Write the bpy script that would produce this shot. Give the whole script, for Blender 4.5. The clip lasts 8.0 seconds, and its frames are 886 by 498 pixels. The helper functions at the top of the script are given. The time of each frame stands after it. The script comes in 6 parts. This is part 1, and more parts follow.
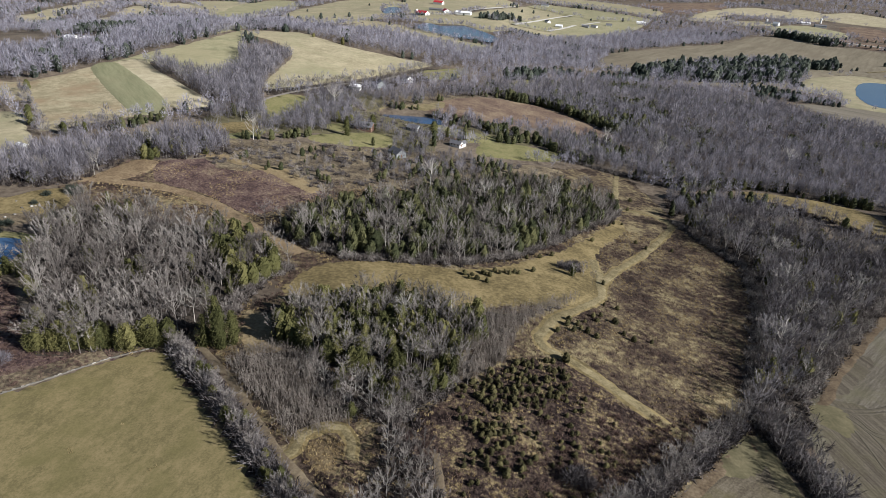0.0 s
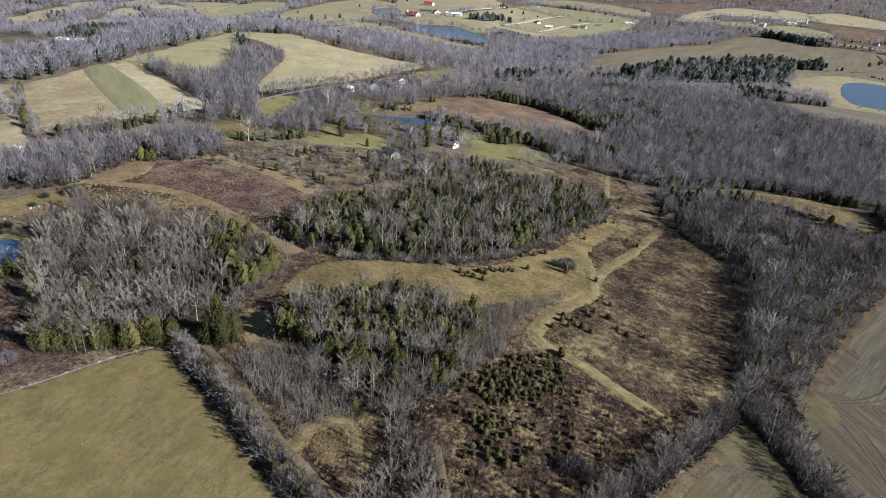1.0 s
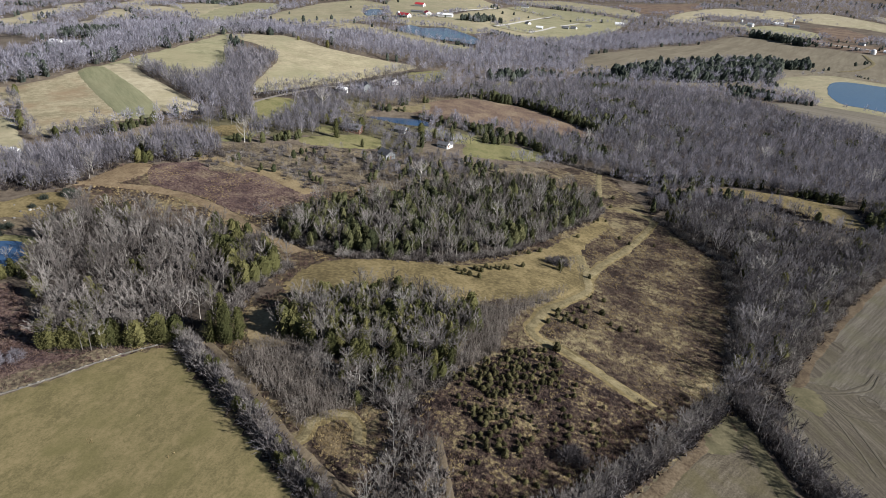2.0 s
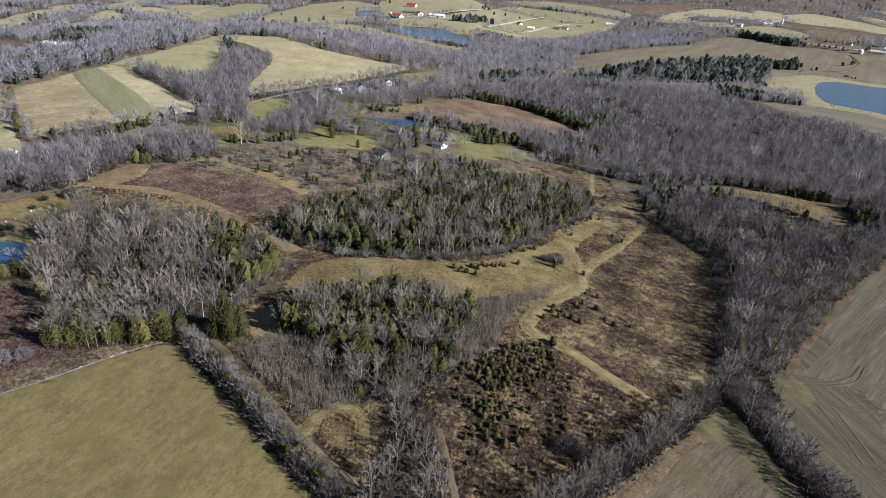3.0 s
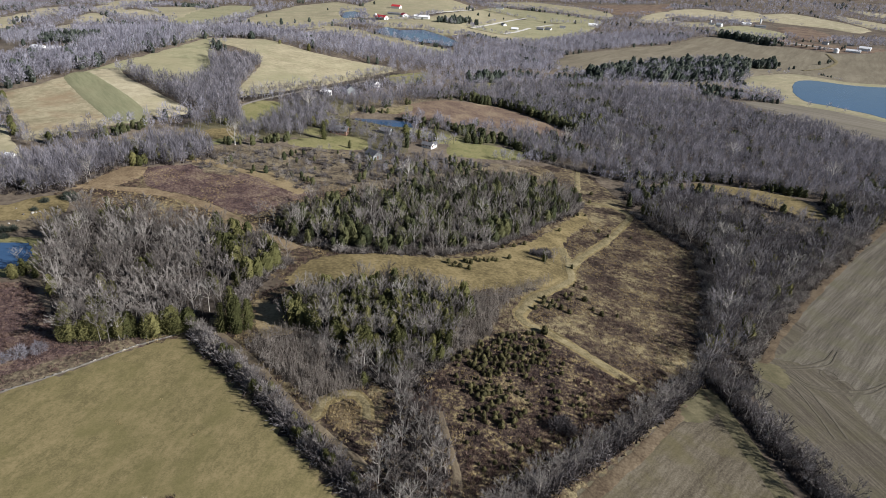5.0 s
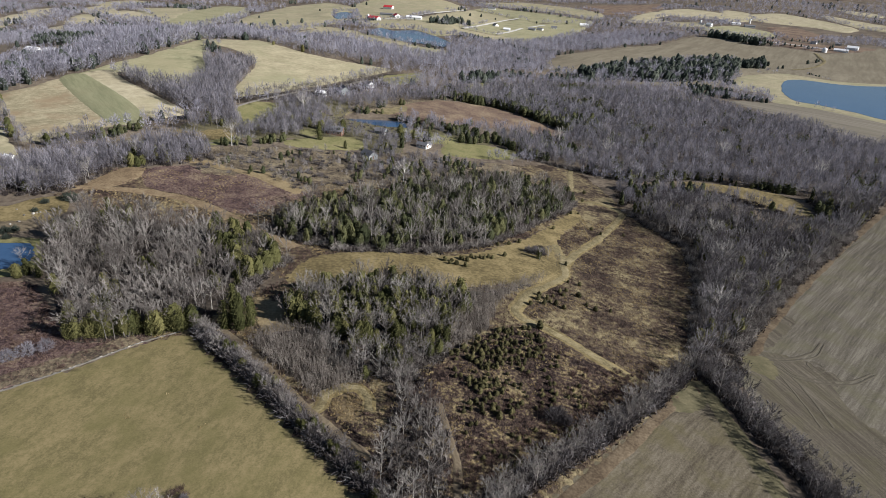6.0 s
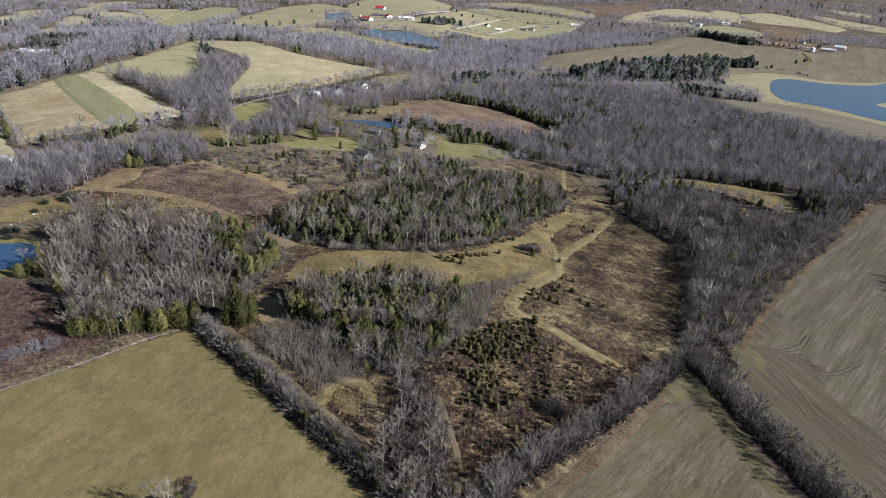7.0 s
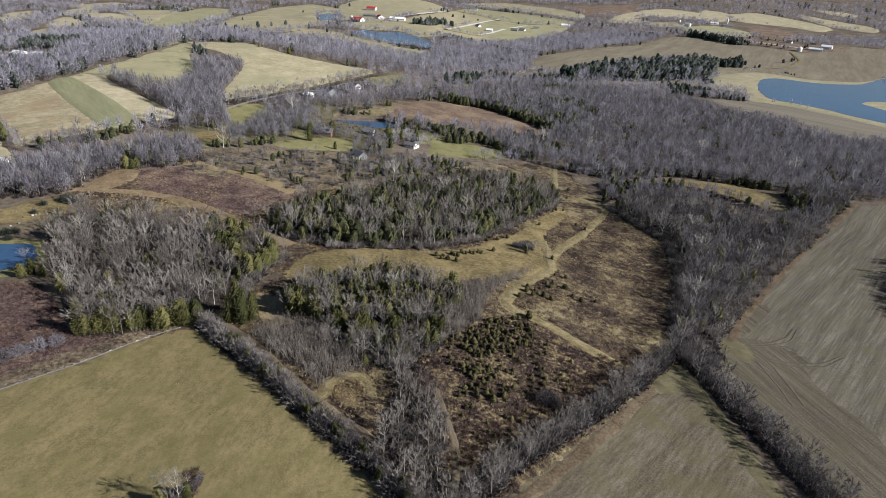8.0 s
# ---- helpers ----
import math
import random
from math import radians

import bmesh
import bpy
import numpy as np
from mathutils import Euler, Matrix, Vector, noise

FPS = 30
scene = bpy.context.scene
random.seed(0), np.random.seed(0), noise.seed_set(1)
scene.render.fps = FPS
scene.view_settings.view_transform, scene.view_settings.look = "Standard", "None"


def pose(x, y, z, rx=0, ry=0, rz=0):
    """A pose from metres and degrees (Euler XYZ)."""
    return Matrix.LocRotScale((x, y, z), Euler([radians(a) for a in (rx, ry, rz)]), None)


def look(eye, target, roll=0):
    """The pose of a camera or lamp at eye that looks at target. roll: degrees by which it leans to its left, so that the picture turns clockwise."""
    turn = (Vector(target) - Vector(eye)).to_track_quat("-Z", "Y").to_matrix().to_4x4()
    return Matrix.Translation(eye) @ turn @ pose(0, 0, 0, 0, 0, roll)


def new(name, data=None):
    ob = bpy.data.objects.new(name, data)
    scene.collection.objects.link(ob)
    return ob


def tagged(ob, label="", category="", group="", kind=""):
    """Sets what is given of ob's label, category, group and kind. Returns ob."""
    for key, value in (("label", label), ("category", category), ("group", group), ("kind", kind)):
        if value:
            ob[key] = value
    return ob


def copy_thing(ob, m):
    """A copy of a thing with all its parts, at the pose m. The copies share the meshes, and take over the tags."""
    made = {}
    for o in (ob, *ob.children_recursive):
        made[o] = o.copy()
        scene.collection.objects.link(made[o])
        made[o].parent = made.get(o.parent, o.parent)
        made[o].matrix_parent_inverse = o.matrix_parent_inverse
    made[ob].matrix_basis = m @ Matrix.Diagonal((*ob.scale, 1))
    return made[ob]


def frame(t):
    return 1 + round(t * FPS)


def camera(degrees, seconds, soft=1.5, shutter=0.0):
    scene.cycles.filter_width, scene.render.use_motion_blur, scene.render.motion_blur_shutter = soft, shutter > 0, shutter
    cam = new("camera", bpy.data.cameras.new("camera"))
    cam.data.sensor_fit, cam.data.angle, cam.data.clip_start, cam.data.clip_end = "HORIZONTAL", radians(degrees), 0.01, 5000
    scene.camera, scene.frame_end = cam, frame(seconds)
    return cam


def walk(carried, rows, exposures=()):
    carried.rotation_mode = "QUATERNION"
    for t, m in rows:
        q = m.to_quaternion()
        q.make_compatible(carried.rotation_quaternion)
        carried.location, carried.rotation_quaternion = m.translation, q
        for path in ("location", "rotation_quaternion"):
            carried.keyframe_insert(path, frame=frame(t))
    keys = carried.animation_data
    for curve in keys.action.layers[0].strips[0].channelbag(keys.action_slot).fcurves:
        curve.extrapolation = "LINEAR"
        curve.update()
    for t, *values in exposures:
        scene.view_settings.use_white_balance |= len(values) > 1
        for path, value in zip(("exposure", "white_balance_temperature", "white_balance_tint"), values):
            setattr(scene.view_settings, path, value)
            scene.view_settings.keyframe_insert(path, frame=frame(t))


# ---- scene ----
cam = camera(72.0, 8.0, soft=0.8)
walk(cam, [
    (0.0, look((7.16, 19.25, 115.43), (-5.79, 244.97, 8.74), 3.82)),
    (1.0, look((5.28, 14.62, 116.62), (-4.02, 240.71, 10.34), 3.82)),
    (2.0, look((3.46, 9.86, 117.76), (-2.51, 236.22, 11.83), 3.80)),
    (3.0, look((1.71, 4.98, 118.89), (-1.20, 231.54, 13.24), 3.78)),
    (4.0, look((0.00, 0.00, 120.00), (0.00, 226.70, 14.60), 3.74)),
    (5.0, look((-1.67, -5.07, 121.12), (1.18, 221.72, 15.95), 3.69)),
    (6.0, look((-3.31, -10.21, 122.26), (2.41, 216.62, 17.30), 3.64)),
    (7.0, look((-4.93, -15.41, 123.44), (3.78, 211.42, 18.69), 3.59)),
    (8.0, look((-6.55, -20.65, 124.67), (5.38, 206.13, 20.14), 3.55)),
], exposures=[(0.0, 0.87, 6000, 12), (8.0, 0.87, 6000, 12)])

# ---- light ----
SUN_ELEVATION, SUN_X, SUN_Y = 28.0, 0.94, -0.34   # towards the sun, in plan
world = bpy.data.worlds.new("sky")
scene.world = world
world.use_nodes = True
sky = world.node_tree.nodes.new("ShaderNodeTexSky")
sky.sky_type, sky.sun_disc = "NISHITA", False
sky.sun_elevation = radians(SUN_ELEVATION)
sky.sun_rotation = math.atan2(SUN_X, SUN_Y)
sky.air_density, sky.dust_density = 1.0, 0.3
back = world.node_tree.nodes["Background"]
back.inputs["Strength"].default_value = 0.032
world.node_tree.links.new(sky.outputs["Color"], back.inputs["Color"])
sun = new("sun", bpy.data.lights.new("sun", "SUN"))
sun.data.energy, sun.data.angle, sun.data.color = 4.9, radians(0.53), (1.0, 0.94, 0.85)
k = math.tan(radians(SUN_ELEVATION)) * math.hypot(SUN_X, SUN_Y)
sun.matrix_world = look((SUN_X * 300, SUN_Y * 300, k * 300), (0, 0, 0))


# ---- materials ----
def mat(name, colours, scales=(0.6, 9.0), rough=0.95, bump=0.0, bump_scale=2.0, stretch=(1, 1, 1), turn=0.0,
        tint=0.0, spec=0.1, contrast=0.28, open_work=0.0, thin=0.0):
    """A matt surface: colours along a ramp, driven by noise at two sizes (metres), with relief."""
    m = bpy.data.materials.new(name)
    m.use_nodes = True
    nt = m.node_tree
    n, link = nt.nodes, nt.links.new
    bsdf = n["Principled BSDF"]
    bsdf.inputs["Roughness"].default_value = rough
    bsdf.inputs["Specular IOR Level"].default_value = spec
    coord = n.new("ShaderNodeTexCoord")
    spin, mp = n.new("ShaderNodeMapping"), n.new("ShaderNodeMapping")
    spin.inputs["Rotation"].default_value = (0, 0, radians(turn))
    mp.inputs["Scale"].default_value = stretch
    link(coord.outputs["Object"], spin.inputs["Vector"])
    link(spin.outputs["Vector"], mp.inputs["Vector"])
    fine, coarse = n.new("ShaderNodeTexNoise"), n.new("ShaderNodeTexNoise")
    for node, size, detail in ((fine, scales[0], 6), (coarse, scales[1], 4)):
        node.inputs["Scale"].default_value = 1.0 / size
        node.inputs["Detail"].default_value = detail
        node.inputs["Roughness"].default_value = 0.62
        link(mp.outputs["Vector"], node.inputs["Vector"])
    mix = n.new("ShaderNodeMath")
    mix.operation = "ADD"
    half = n.new("ShaderNodeMath")
    half.operation = "MULTIPLY"
    half.inputs[1].default_value = 0.5
    link(fine.outputs["Fac"], mix.inputs[0])
    link(coarse.outputs["Fac"], mix.inputs[1])
    link(mix.outputs[0], half.inputs[0])
    drive = half.outputs[0]
    if tint:
        info, attr = n.new("ShaderNodeObjectInfo"), n.new("ShaderNodeAttribute")
        attr.attribute_name = "tint"
        a = n.new("ShaderNodeMath")
        a.operation = "ADD"
        link(info.outputs["Random"], a.inputs[0])
        link(attr.outputs["Fac"], a.inputs[1])
        b = n.new("ShaderNodeMath")
        b.operation = "FRACT"
        link(a.outputs[0], b.inputs[0])
        c = n.new("ShaderNodeMix")
        c.inputs[0].default_value = tint
        link(drive, c.inputs[2])
        link(b.outputs[0], c.inputs[3])
        drive = c.outputs[0]
    ramp = n.new("ShaderNodeValToRGB")
    e = ramp.color_ramp.elements
    while len(e) < len(colours):
        e.new(0.5)
    lo, hi = (0.5 - contrast / 2, 0.5 + contrast / 2) if not tint else (0.25, 0.8)
    for i, c in enumerate(colours):
        e[i].position = lo + (hi - lo) * i / (len(colours) - 1)
        e[i].color = (*c, 1)
    link(drive, ramp.inputs["Fac"])
    link(ramp.outputs["Color"], bsdf.inputs["Base Color"])
    out = n["Material Output"]
    body = bsdf.outputs["BSDF"]
    if thin:
        through_light, blend = n.new("ShaderNodeBsdfTranslucent"), n.new("ShaderNodeMixShader")
        link(ramp.outputs["Color"], through_light.inputs["Color"])
        blend.inputs[0].default_value = thin
        link(body, blend.inputs[1])
        link(through_light.outputs[0], blend.inputs[2])
        body = blend.outputs[0]
    if open_work:
        clear, sieve = n.new("ShaderNodeBsdfTransparent"), n.new("ShaderNodeMixShader")
        gaps, cut = n.new("ShaderNodeTexNoise"), n.new("ShaderNodeMath")
        gaps.inputs["Scale"].default_value = 9.0
        gaps.inputs["Detail"].default_value = 1
        cut.operation = "GREATER_THAN"
        cut.inputs[1].default_value = open_work
        link(coord.outputs["Object"], gaps.inputs["Vector"])
        link(gaps.outputs["Fac"], cut.inputs[0])
        link(cut.outputs[0], sieve.inputs[0])
        link(clear.outputs[0], sieve.inputs[1])
        link(body, sieve.inputs[2])
        body = sieve.outputs[0]
    if bump:
        bn, bp = n.new("ShaderNodeTexNoise"), n.new("ShaderNodeBump")
        bn.inputs["Scale"].default_value = 1.0 / bump_scale
        bn.inputs["Detail"].default_value = 5
        link(mp.outputs["Vector"], bn.inputs["Vector"])
        bp.inputs["Distance"].default_value = bump
        bp.inputs["Strength"].default_value = 1.0
        link(bn.outputs["Fac"], bp.inputs["Height"])
        link(bp.outputs["Normal"], bsdf.inputs["Normal"])
    link(body, out.inputs["Surface"])
    return m


def field_mat(name, colours, turn=0.0, grain=(0.8, 14.0), broad=(5.0, 60.0), patch=16.0, tint=(0.1, 0.1, 0.04), amount=0.5, contrast=0.16, bump=0.05):
    """Worked ground: streaks drawn out along the rows at two sizes, with uneven patches of another colour over them."""
    m = bpy.data.materials.new(name)
    m.use_nodes = True
    n, link = m.node_tree.nodes, m.node_tree.links.new
    bsdf = n["Principled BSDF"]
    bsdf.inputs["Roughness"].default_value = 0.95
    bsdf.inputs["Specular IOR Level"].default_value = 0.1
    coord, warp, bent = n.new("ShaderNodeTexCoord"), n.new("ShaderNodeTexNoise"), n.new("ShaderNodeVectorMath")
    warp.inputs["Scale"].default_value = 0.007
    warp.inputs["Detail"].default_value = 1
    bent.operation = "MULTIPLY_ADD"
    bent.inputs[1].default_value = (14, 14, 0)
    link(coord.outputs["Object"], warp.inputs["Vector"])
    link(warp.outputs["Color"], bent.inputs[0])
    link(coord.outputs["Object"], bent.inputs[2])
    spin = n.new("ShaderNodeMapping")
    spin.inputs["Rotation"].default_value = (0, 0, radians(-turn))
    link(bent.outputs[0], spin.inputs["Vector"])
    waves = []
    for across, along in (grain, broad):
        mp, tex = n.new("ShaderNodeMapping"), n.new("ShaderNodeTexNoise")
        mp.inputs["Scale"].default_value = (1 / along, 1 / across, 1 / across)
        tex.inputs["Scale"].default_value = 1.0
        tex.inputs["Detail"].default_value = 5
        tex.inputs["Roughness"].default_value = 0.6
        link(spin.outputs["Vector"], mp.inputs["Vector"])
        link(mp.outputs["Vector"], tex.inputs["Vector"])
        waves.append(tex)
    speck = n.new("ShaderNodeTexNoise")
    speck.inputs["Scale"].default_value = 1.8
    speck.inputs["Detail"].default_value = 5
    speck.inputs["Roughness"].default_value = 0.7
    link(coord.outputs["Object"], speck.inputs["Vector"])
    both, drive = n.new("ShaderNodeMix"), n.new("ShaderNodeMix")
    both.inputs[0].default_value = 0.5
    drive.inputs[0].default_value = 0.4
    link(waves[0].outputs["Fac"], both.inputs[2])
    link(waves[1].outputs["Fac"], both.inputs[3])
    link(both.outputs[0], drive.inputs[2])
    link(speck.outputs["Fac"], drive.inputs[3])
    ramp = n.new("ShaderNodeValToRGB")
    e = ramp.color_ramp.elements
    while len(e) < len(colours):
        e.new(0.5)
    for i, c in enumerate(colours):
        e[i].position = 0.5 - contrast / 2 + contrast * i / (len(colours) - 1)
        e[i].color = (*c, 1)
    link(drive.outputs[0], ramp.inputs["Fac"])
    blot, span, mix = n.new("ShaderNodeTexNoise"), n.new("ShaderNodeMapRange"), n.new("ShaderNodeMix")
    blot.inputs["Scale"].default_value = 1 / patch
    blot.inputs["Detail"].default_value = 6
    blot.inputs["Roughness"].default_value = 0.6
    link(coord.outputs["Object"], blot.inputs["Vector"])
    span.inputs["From Min"].default_value, span.inputs["From Max"].default_value, span.inputs["To Max"].default_value = 0.46, 0.66, amount
    link(blot.outputs["Fac"], span.inputs["Value"])
    mix.data_type = "RGBA"
    link(span.outputs[0], mix.inputs[0])
    link(ramp.outputs["Color"], mix.inputs[6])
    mix.inputs[7].default_value = (*tint, 1)
    link(mix.outputs[2], bsdf.inputs["Base Color"])
    bp = n.new("ShaderNodeBump")
    bp.inputs["Distance"].default_value = bump
    link(drive.outputs[0], bp.inputs["Height"])
    link(bp.outputs["Normal"], bsdf.inputs["Normal"])
    return m


PASTURE = mat("rough_ground", [(0.078, 0.061, 0.046), (0.12, 0.097, 0.073), (0.17, 0.14, 0.104)], (3, 45), bump=0.15, contrast=0.2)
WEEDS = mat("dry_weeds", [(0.016, 0.011, 0.01), (0.04, 0.028, 0.024), (0.085, 0.063, 0.043), (0.2, 0.158, 0.084)], (1.3, 10), bump=0.8, bump_scale=0.9, contrast=0.17)
GOLD = mat("golden_straw", [(0.05, 0.036, 0.022), (0.115, 0.087, 0.05), (0.19, 0.148, 0.085)], (0.8, 5), bump=0.5, bump_scale=0.7)
MEADOW = mat("meadow_grass", [(0.028, 0.02, 0.016), (0.064, 0.047, 0.034), (0.12, 0.094, 0.056), (0.205, 0.17, 0.096)], (2.6, 15), bump=0.7, bump_scale=0.9, contrast=0.19)
# Hay colour raised and paled to make up for missing distance haze.
HILL = field_mat("hill_hay", [(0.224, 0.197, 0.125), (0.289, 0.255, 0.164), (0.358, 0.318, 0.208)], 40, (4, 5), (16, 24), 45, (0.23, 0.222, 0.13), 0.7)
ROUGH_HILL = field_mat("rough_hill_hay", [(0.187, 0.165, 0.102), (0.27, 0.234, 0.15), (0.363, 0.319, 0.209)], 40, (3, 4), (12, 18), 22, (0.22, 0.157, 0.0968), 0.7)
SCRUBLAND = mat("scrubby_pasture", [(0.05, 0.04, 0.031), (0.105, 0.084, 0.058), (0.16, 0.13, 0.086), (0.225, 0.187, 0.12)], (1.2, 12), bump=0.5, bump_scale=1.2, contrast=0.2)
HAY = field_mat("hay_stubble", [(0.118, 0.1, 0.047), (0.166, 0.138, 0.066), (0.215, 0.172, 0.087)], 75, (1.5, 2.5), (5, 9), 11, (0.128, 0.114, 0.047), 0.6, 0.18)
CROP = field_mat("crop_stubble", [(0.054, 0.047, 0.036), (0.104, 0.092, 0.072), (0.178, 0.16, 0.126)], 45, (0.8, 22), (4.0, 60), 14, (0.1, 0.094, 0.055), 0.6, 0.2)
STUBBLE = field_mat("pale_stubble", [(0.052, 0.043, 0.03), (0.094, 0.08, 0.057), (0.148, 0.129, 0.095)], 45, (0.9, 7), (5.0, 32), 11, (0.09, 0.079, 0.037), 0.6, 0.19)
CROP_DARK = field_mat("damp_stubble", [(0.044, 0.037, 0.027), (0.08, 0.069, 0.052), (0.135, 0.119, 0.09)], 108, (0.8, 20), (3.0, 50), 10, (0.08, 0.073, 0.04), 0.45, 0.2)
CROP_EDGE = mat("bare_headland", [(0.055, 0.04, 0.026), (0.094, 0.071, 0.046), (0.145, 0.114, 0.076)], (0.8, 6), bump=0.06, contrast=0.22)
MOWN = mat("mown_grass", [(0.088, 0.07, 0.034), (0.158, 0.125, 0.06), (0.235, 0.186, 0.093)], (1.4, 13), bump=0.12, contrast=0.22)
TRACK = mat("mown_track", [(0.098, 0.081, 0.043), (0.168, 0.14, 0.076), (0.25, 0.211, 0.122)], (0.6, 5), bump=0.08, contrast=0.22)
TRAIL = mat("worn_trail", [(0.085, 0.066, 0.045), (0.13, 0.104, 0.07), (0.19, 0.155, 0.103)], (0.7, 4), bump=0.08)
DIRT = mat("dirt_track", [(0.11, 0.078, 0.048), (0.18, 0.133, 0.08), (0.27, 0.21, 0.13)], (0.9, 8), bump=0.08)
ORANGE = mat("broom_sedge", [(0.145, 0.107, 0.06), (0.215, 0.166, 0.093), (0.285, 0.228, 0.13)], (1, 8), bump=0.1)
PURPLE = mat("bramble_field", [(0.04, 0.027, 0.027), (0.085, 0.056, 0.052), (0.132, 0.092, 0.078), (0.2, 0.155, 0.105)], (1.1, 10), bump=0.6, bump_scale=1.0, contrast=0.2)
# Brown litter, with the tree shade of the wood floor in its colour.
LITTER = mat("shaded_leaf_litter", [(0.0234, 0.0195, 0.0156), (0.0452, 0.0374, 0.0304), (0.0764, 0.064, 0.0515)], (1.0, 7), bump=0.3, contrast=0.22)
LAWN = mat("lawn_grass", [(0.115, 0.115, 0.05), (0.165, 0.157, 0.07), (0.22, 0.195, 0.098)], (1.5, 12), bump=0.05)
# Wheat and stubble of the far fields, also lightened in place of haze.
GREENFIELD = field_mat("winter_wheat", [(0.185, 0.179, 0.103), (0.246, 0.235, 0.139), (0.314, 0.291, 0.177)], 40, (4, 5), (16, 26), 40, (0.28, 0.249, 0.151), 0.7)
TANFIELD = field_mat("pale_stubble", [(0.259, 0.224, 0.147), (0.336, 0.297, 0.198), (0.413, 0.367, 0.253)], 40, (4, 5), (16, 26), 40, (0.275, 0.253, 0.149), 0.6)
BROWNFIELD = mat("fallow_ground", [(0.075, 0.05, 0.04), (0.125, 0.088, 0.067), (0.18, 0.132, 0.092), (0.25, 0.2, 0.13)], (1.6, 22), bump=0.4, bump_scale=1.5)
STRIP = field_mat("green_wheat", [(0.149, 0.151, 0.0864), (0.186, 0.186, 0.108), (0.227, 0.221, 0.132)], 130, (2, 20), (8, 90), 30, (0.216, 0.198, 0.119), 0.5)
LANE = mat("lane_asphalt", [(0.13, 0.118, 0.1), (0.21, 0.19, 0.165)], (0.5, 5))
GRAVEL = mat("pale_gravel", [(0.42, 0.4, 0.36), (0.55, 0.53, 0.48)], (0.4, 5))
BARK = mat("grey_bark", [(0.085, 0.076, 0.069), (0.15, 0.137, 0.125), (0.27, 0.25, 0.228)], (0.15, 1.2), tint=0.75)
TWIG = mat("bare_twigs", [(0.1, 0.088, 0.08), (0.175, 0.157, 0.144), (0.29, 0.266, 0.244)], (0.6, 4), tint=0.7, open_work=0.41, thin=0.12)
# Brush darkened in colour to deepen the shade inside woods and bushes.
BRUSH = mat("shaded_brush", [(0.0369, 0.0303, 0.0287), (0.0672, 0.0566, 0.0525), (0.123, 0.107, 0.0992)], (0.6, 4), tint=0.7)
RIDGE = field_mat("ridge_stubble", [(0.132, 0.112, 0.078), (0.175, 0.152, 0.107), (0.22, 0.192, 0.136)], 58, (6, 60), (25, 200), 60, (0.155, 0.13, 0.092), 0.6)
TERRACE = field_mat("terrace_stubble", [(0.115, 0.1, 0.077), (0.165, 0.146, 0.114), (0.225, 0.202, 0.16)], -46, (4, 90), (11, 160), 40, (0.16, 0.145, 0.105), 0.5, 0.2)
# Violet-grey of its own, pushed bluer to carry some distance haze.
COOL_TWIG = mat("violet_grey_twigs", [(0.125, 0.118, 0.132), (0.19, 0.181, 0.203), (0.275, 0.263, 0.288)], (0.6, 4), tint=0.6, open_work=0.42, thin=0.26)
SAPLING_TWIG = mat("sapling_twigs", [(0.14, 0.121, 0.104), (0.212, 0.186, 0.162), (0.31, 0.278, 0.246)], (0.6, 4), tint=0.6, open_work=0.45, thin=0.15)
# Two darker copies of the bare twigs, partly holding shade of woods and hedges.
DARK_TWIG = mat("dark_bare_twigs", [(0.07, 0.063, 0.064), (0.126, 0.115, 0.116), (0.215, 0.199, 0.197)], (0.6, 4), tint=0.7, open_work=0.37, thin=0.12)
WOOD_TWIG = mat("ash_grey_twigs", [(0.082, 0.075, 0.079), (0.148, 0.137, 0.142), (0.25, 0.234, 0.238)], (0.6, 4), tint=0.7, open_work=0.38, thin=0.2)
SYCAMORE_TWIG = mat("sycamore_twigs", [(0.3, 0.28, 0.25), (0.42, 0.395, 0.36)], (0.6, 4), tint=0.5, open_work=0.45)
WHITE_TWIG = mat("pale_twigs", [(0.165, 0.151, 0.136), (0.255, 0.237, 0.216)], (0.6, 4), tint=0.5, open_work=0.45, thin=0.1)
WHITE_BARK = mat("sycamore_bark", [(0.36, 0.34, 0.31), (0.54, 0.52, 0.48)], (0.2, 1.0))
PALE_BARK = mat("pale_bark", [(0.2, 0.184, 0.162), (0.31, 0.29, 0.258), (0.44, 0.416, 0.374)], (0.2, 1.2), tint=0.7)
# Far twigs: distance haze is put into this pale lilac colour.
HAZE_TWIG = mat("hazed_far_twigs", [(0.202, 0.194, 0.224), (0.289, 0.28, 0.323), (0.386, 0.376, 0.428)], (0.8, 6), tint=0.6, open_work=0.4, thin=0.4)
CEDAR_FAR = mat("blue_green_cedar_foliage", [(0.04, 0.05, 0.041), (0.068, 0.08, 0.064), (0.1, 0.112, 0.088)], (0.6, 3), tint=0.6, thin=0.3, bump=0.3, bump_scale=0.5)
CEDAR = mat("cedar_foliage", [(0.064, 0.068, 0.027), (0.108, 0.107, 0.042), (0.162, 0.152, 0.062)], (0.4, 2), tint=0.6, thin=0.3, bump=0.3, bump_scale=0.5)
YOUNG_CEDAR = mat("young_cedar_foliage", [(0.048, 0.045, 0.022), (0.08, 0.073, 0.034), (0.12, 0.108, 0.05)], (0.4, 2), tint=0.6, thin=0.2, bump=0.25, bump_scale=0.4)
CEDAR_BLUE = mat("dark_cedar_foliage", [(0.048, 0.055, 0.028), (0.078, 0.083, 0.04), (0.12, 0.12, 0.056)], (0.4, 2), tint=0.6, thin=0.3, bump=0.3, bump_scale=0.5)
BRAMBLE = mat("bramble_stems", [(0.06, 0.039, 0.034), (0.11, 0.073, 0.06), (0.175, 0.124, 0.097)], (0.5, 3), tint=0.6)
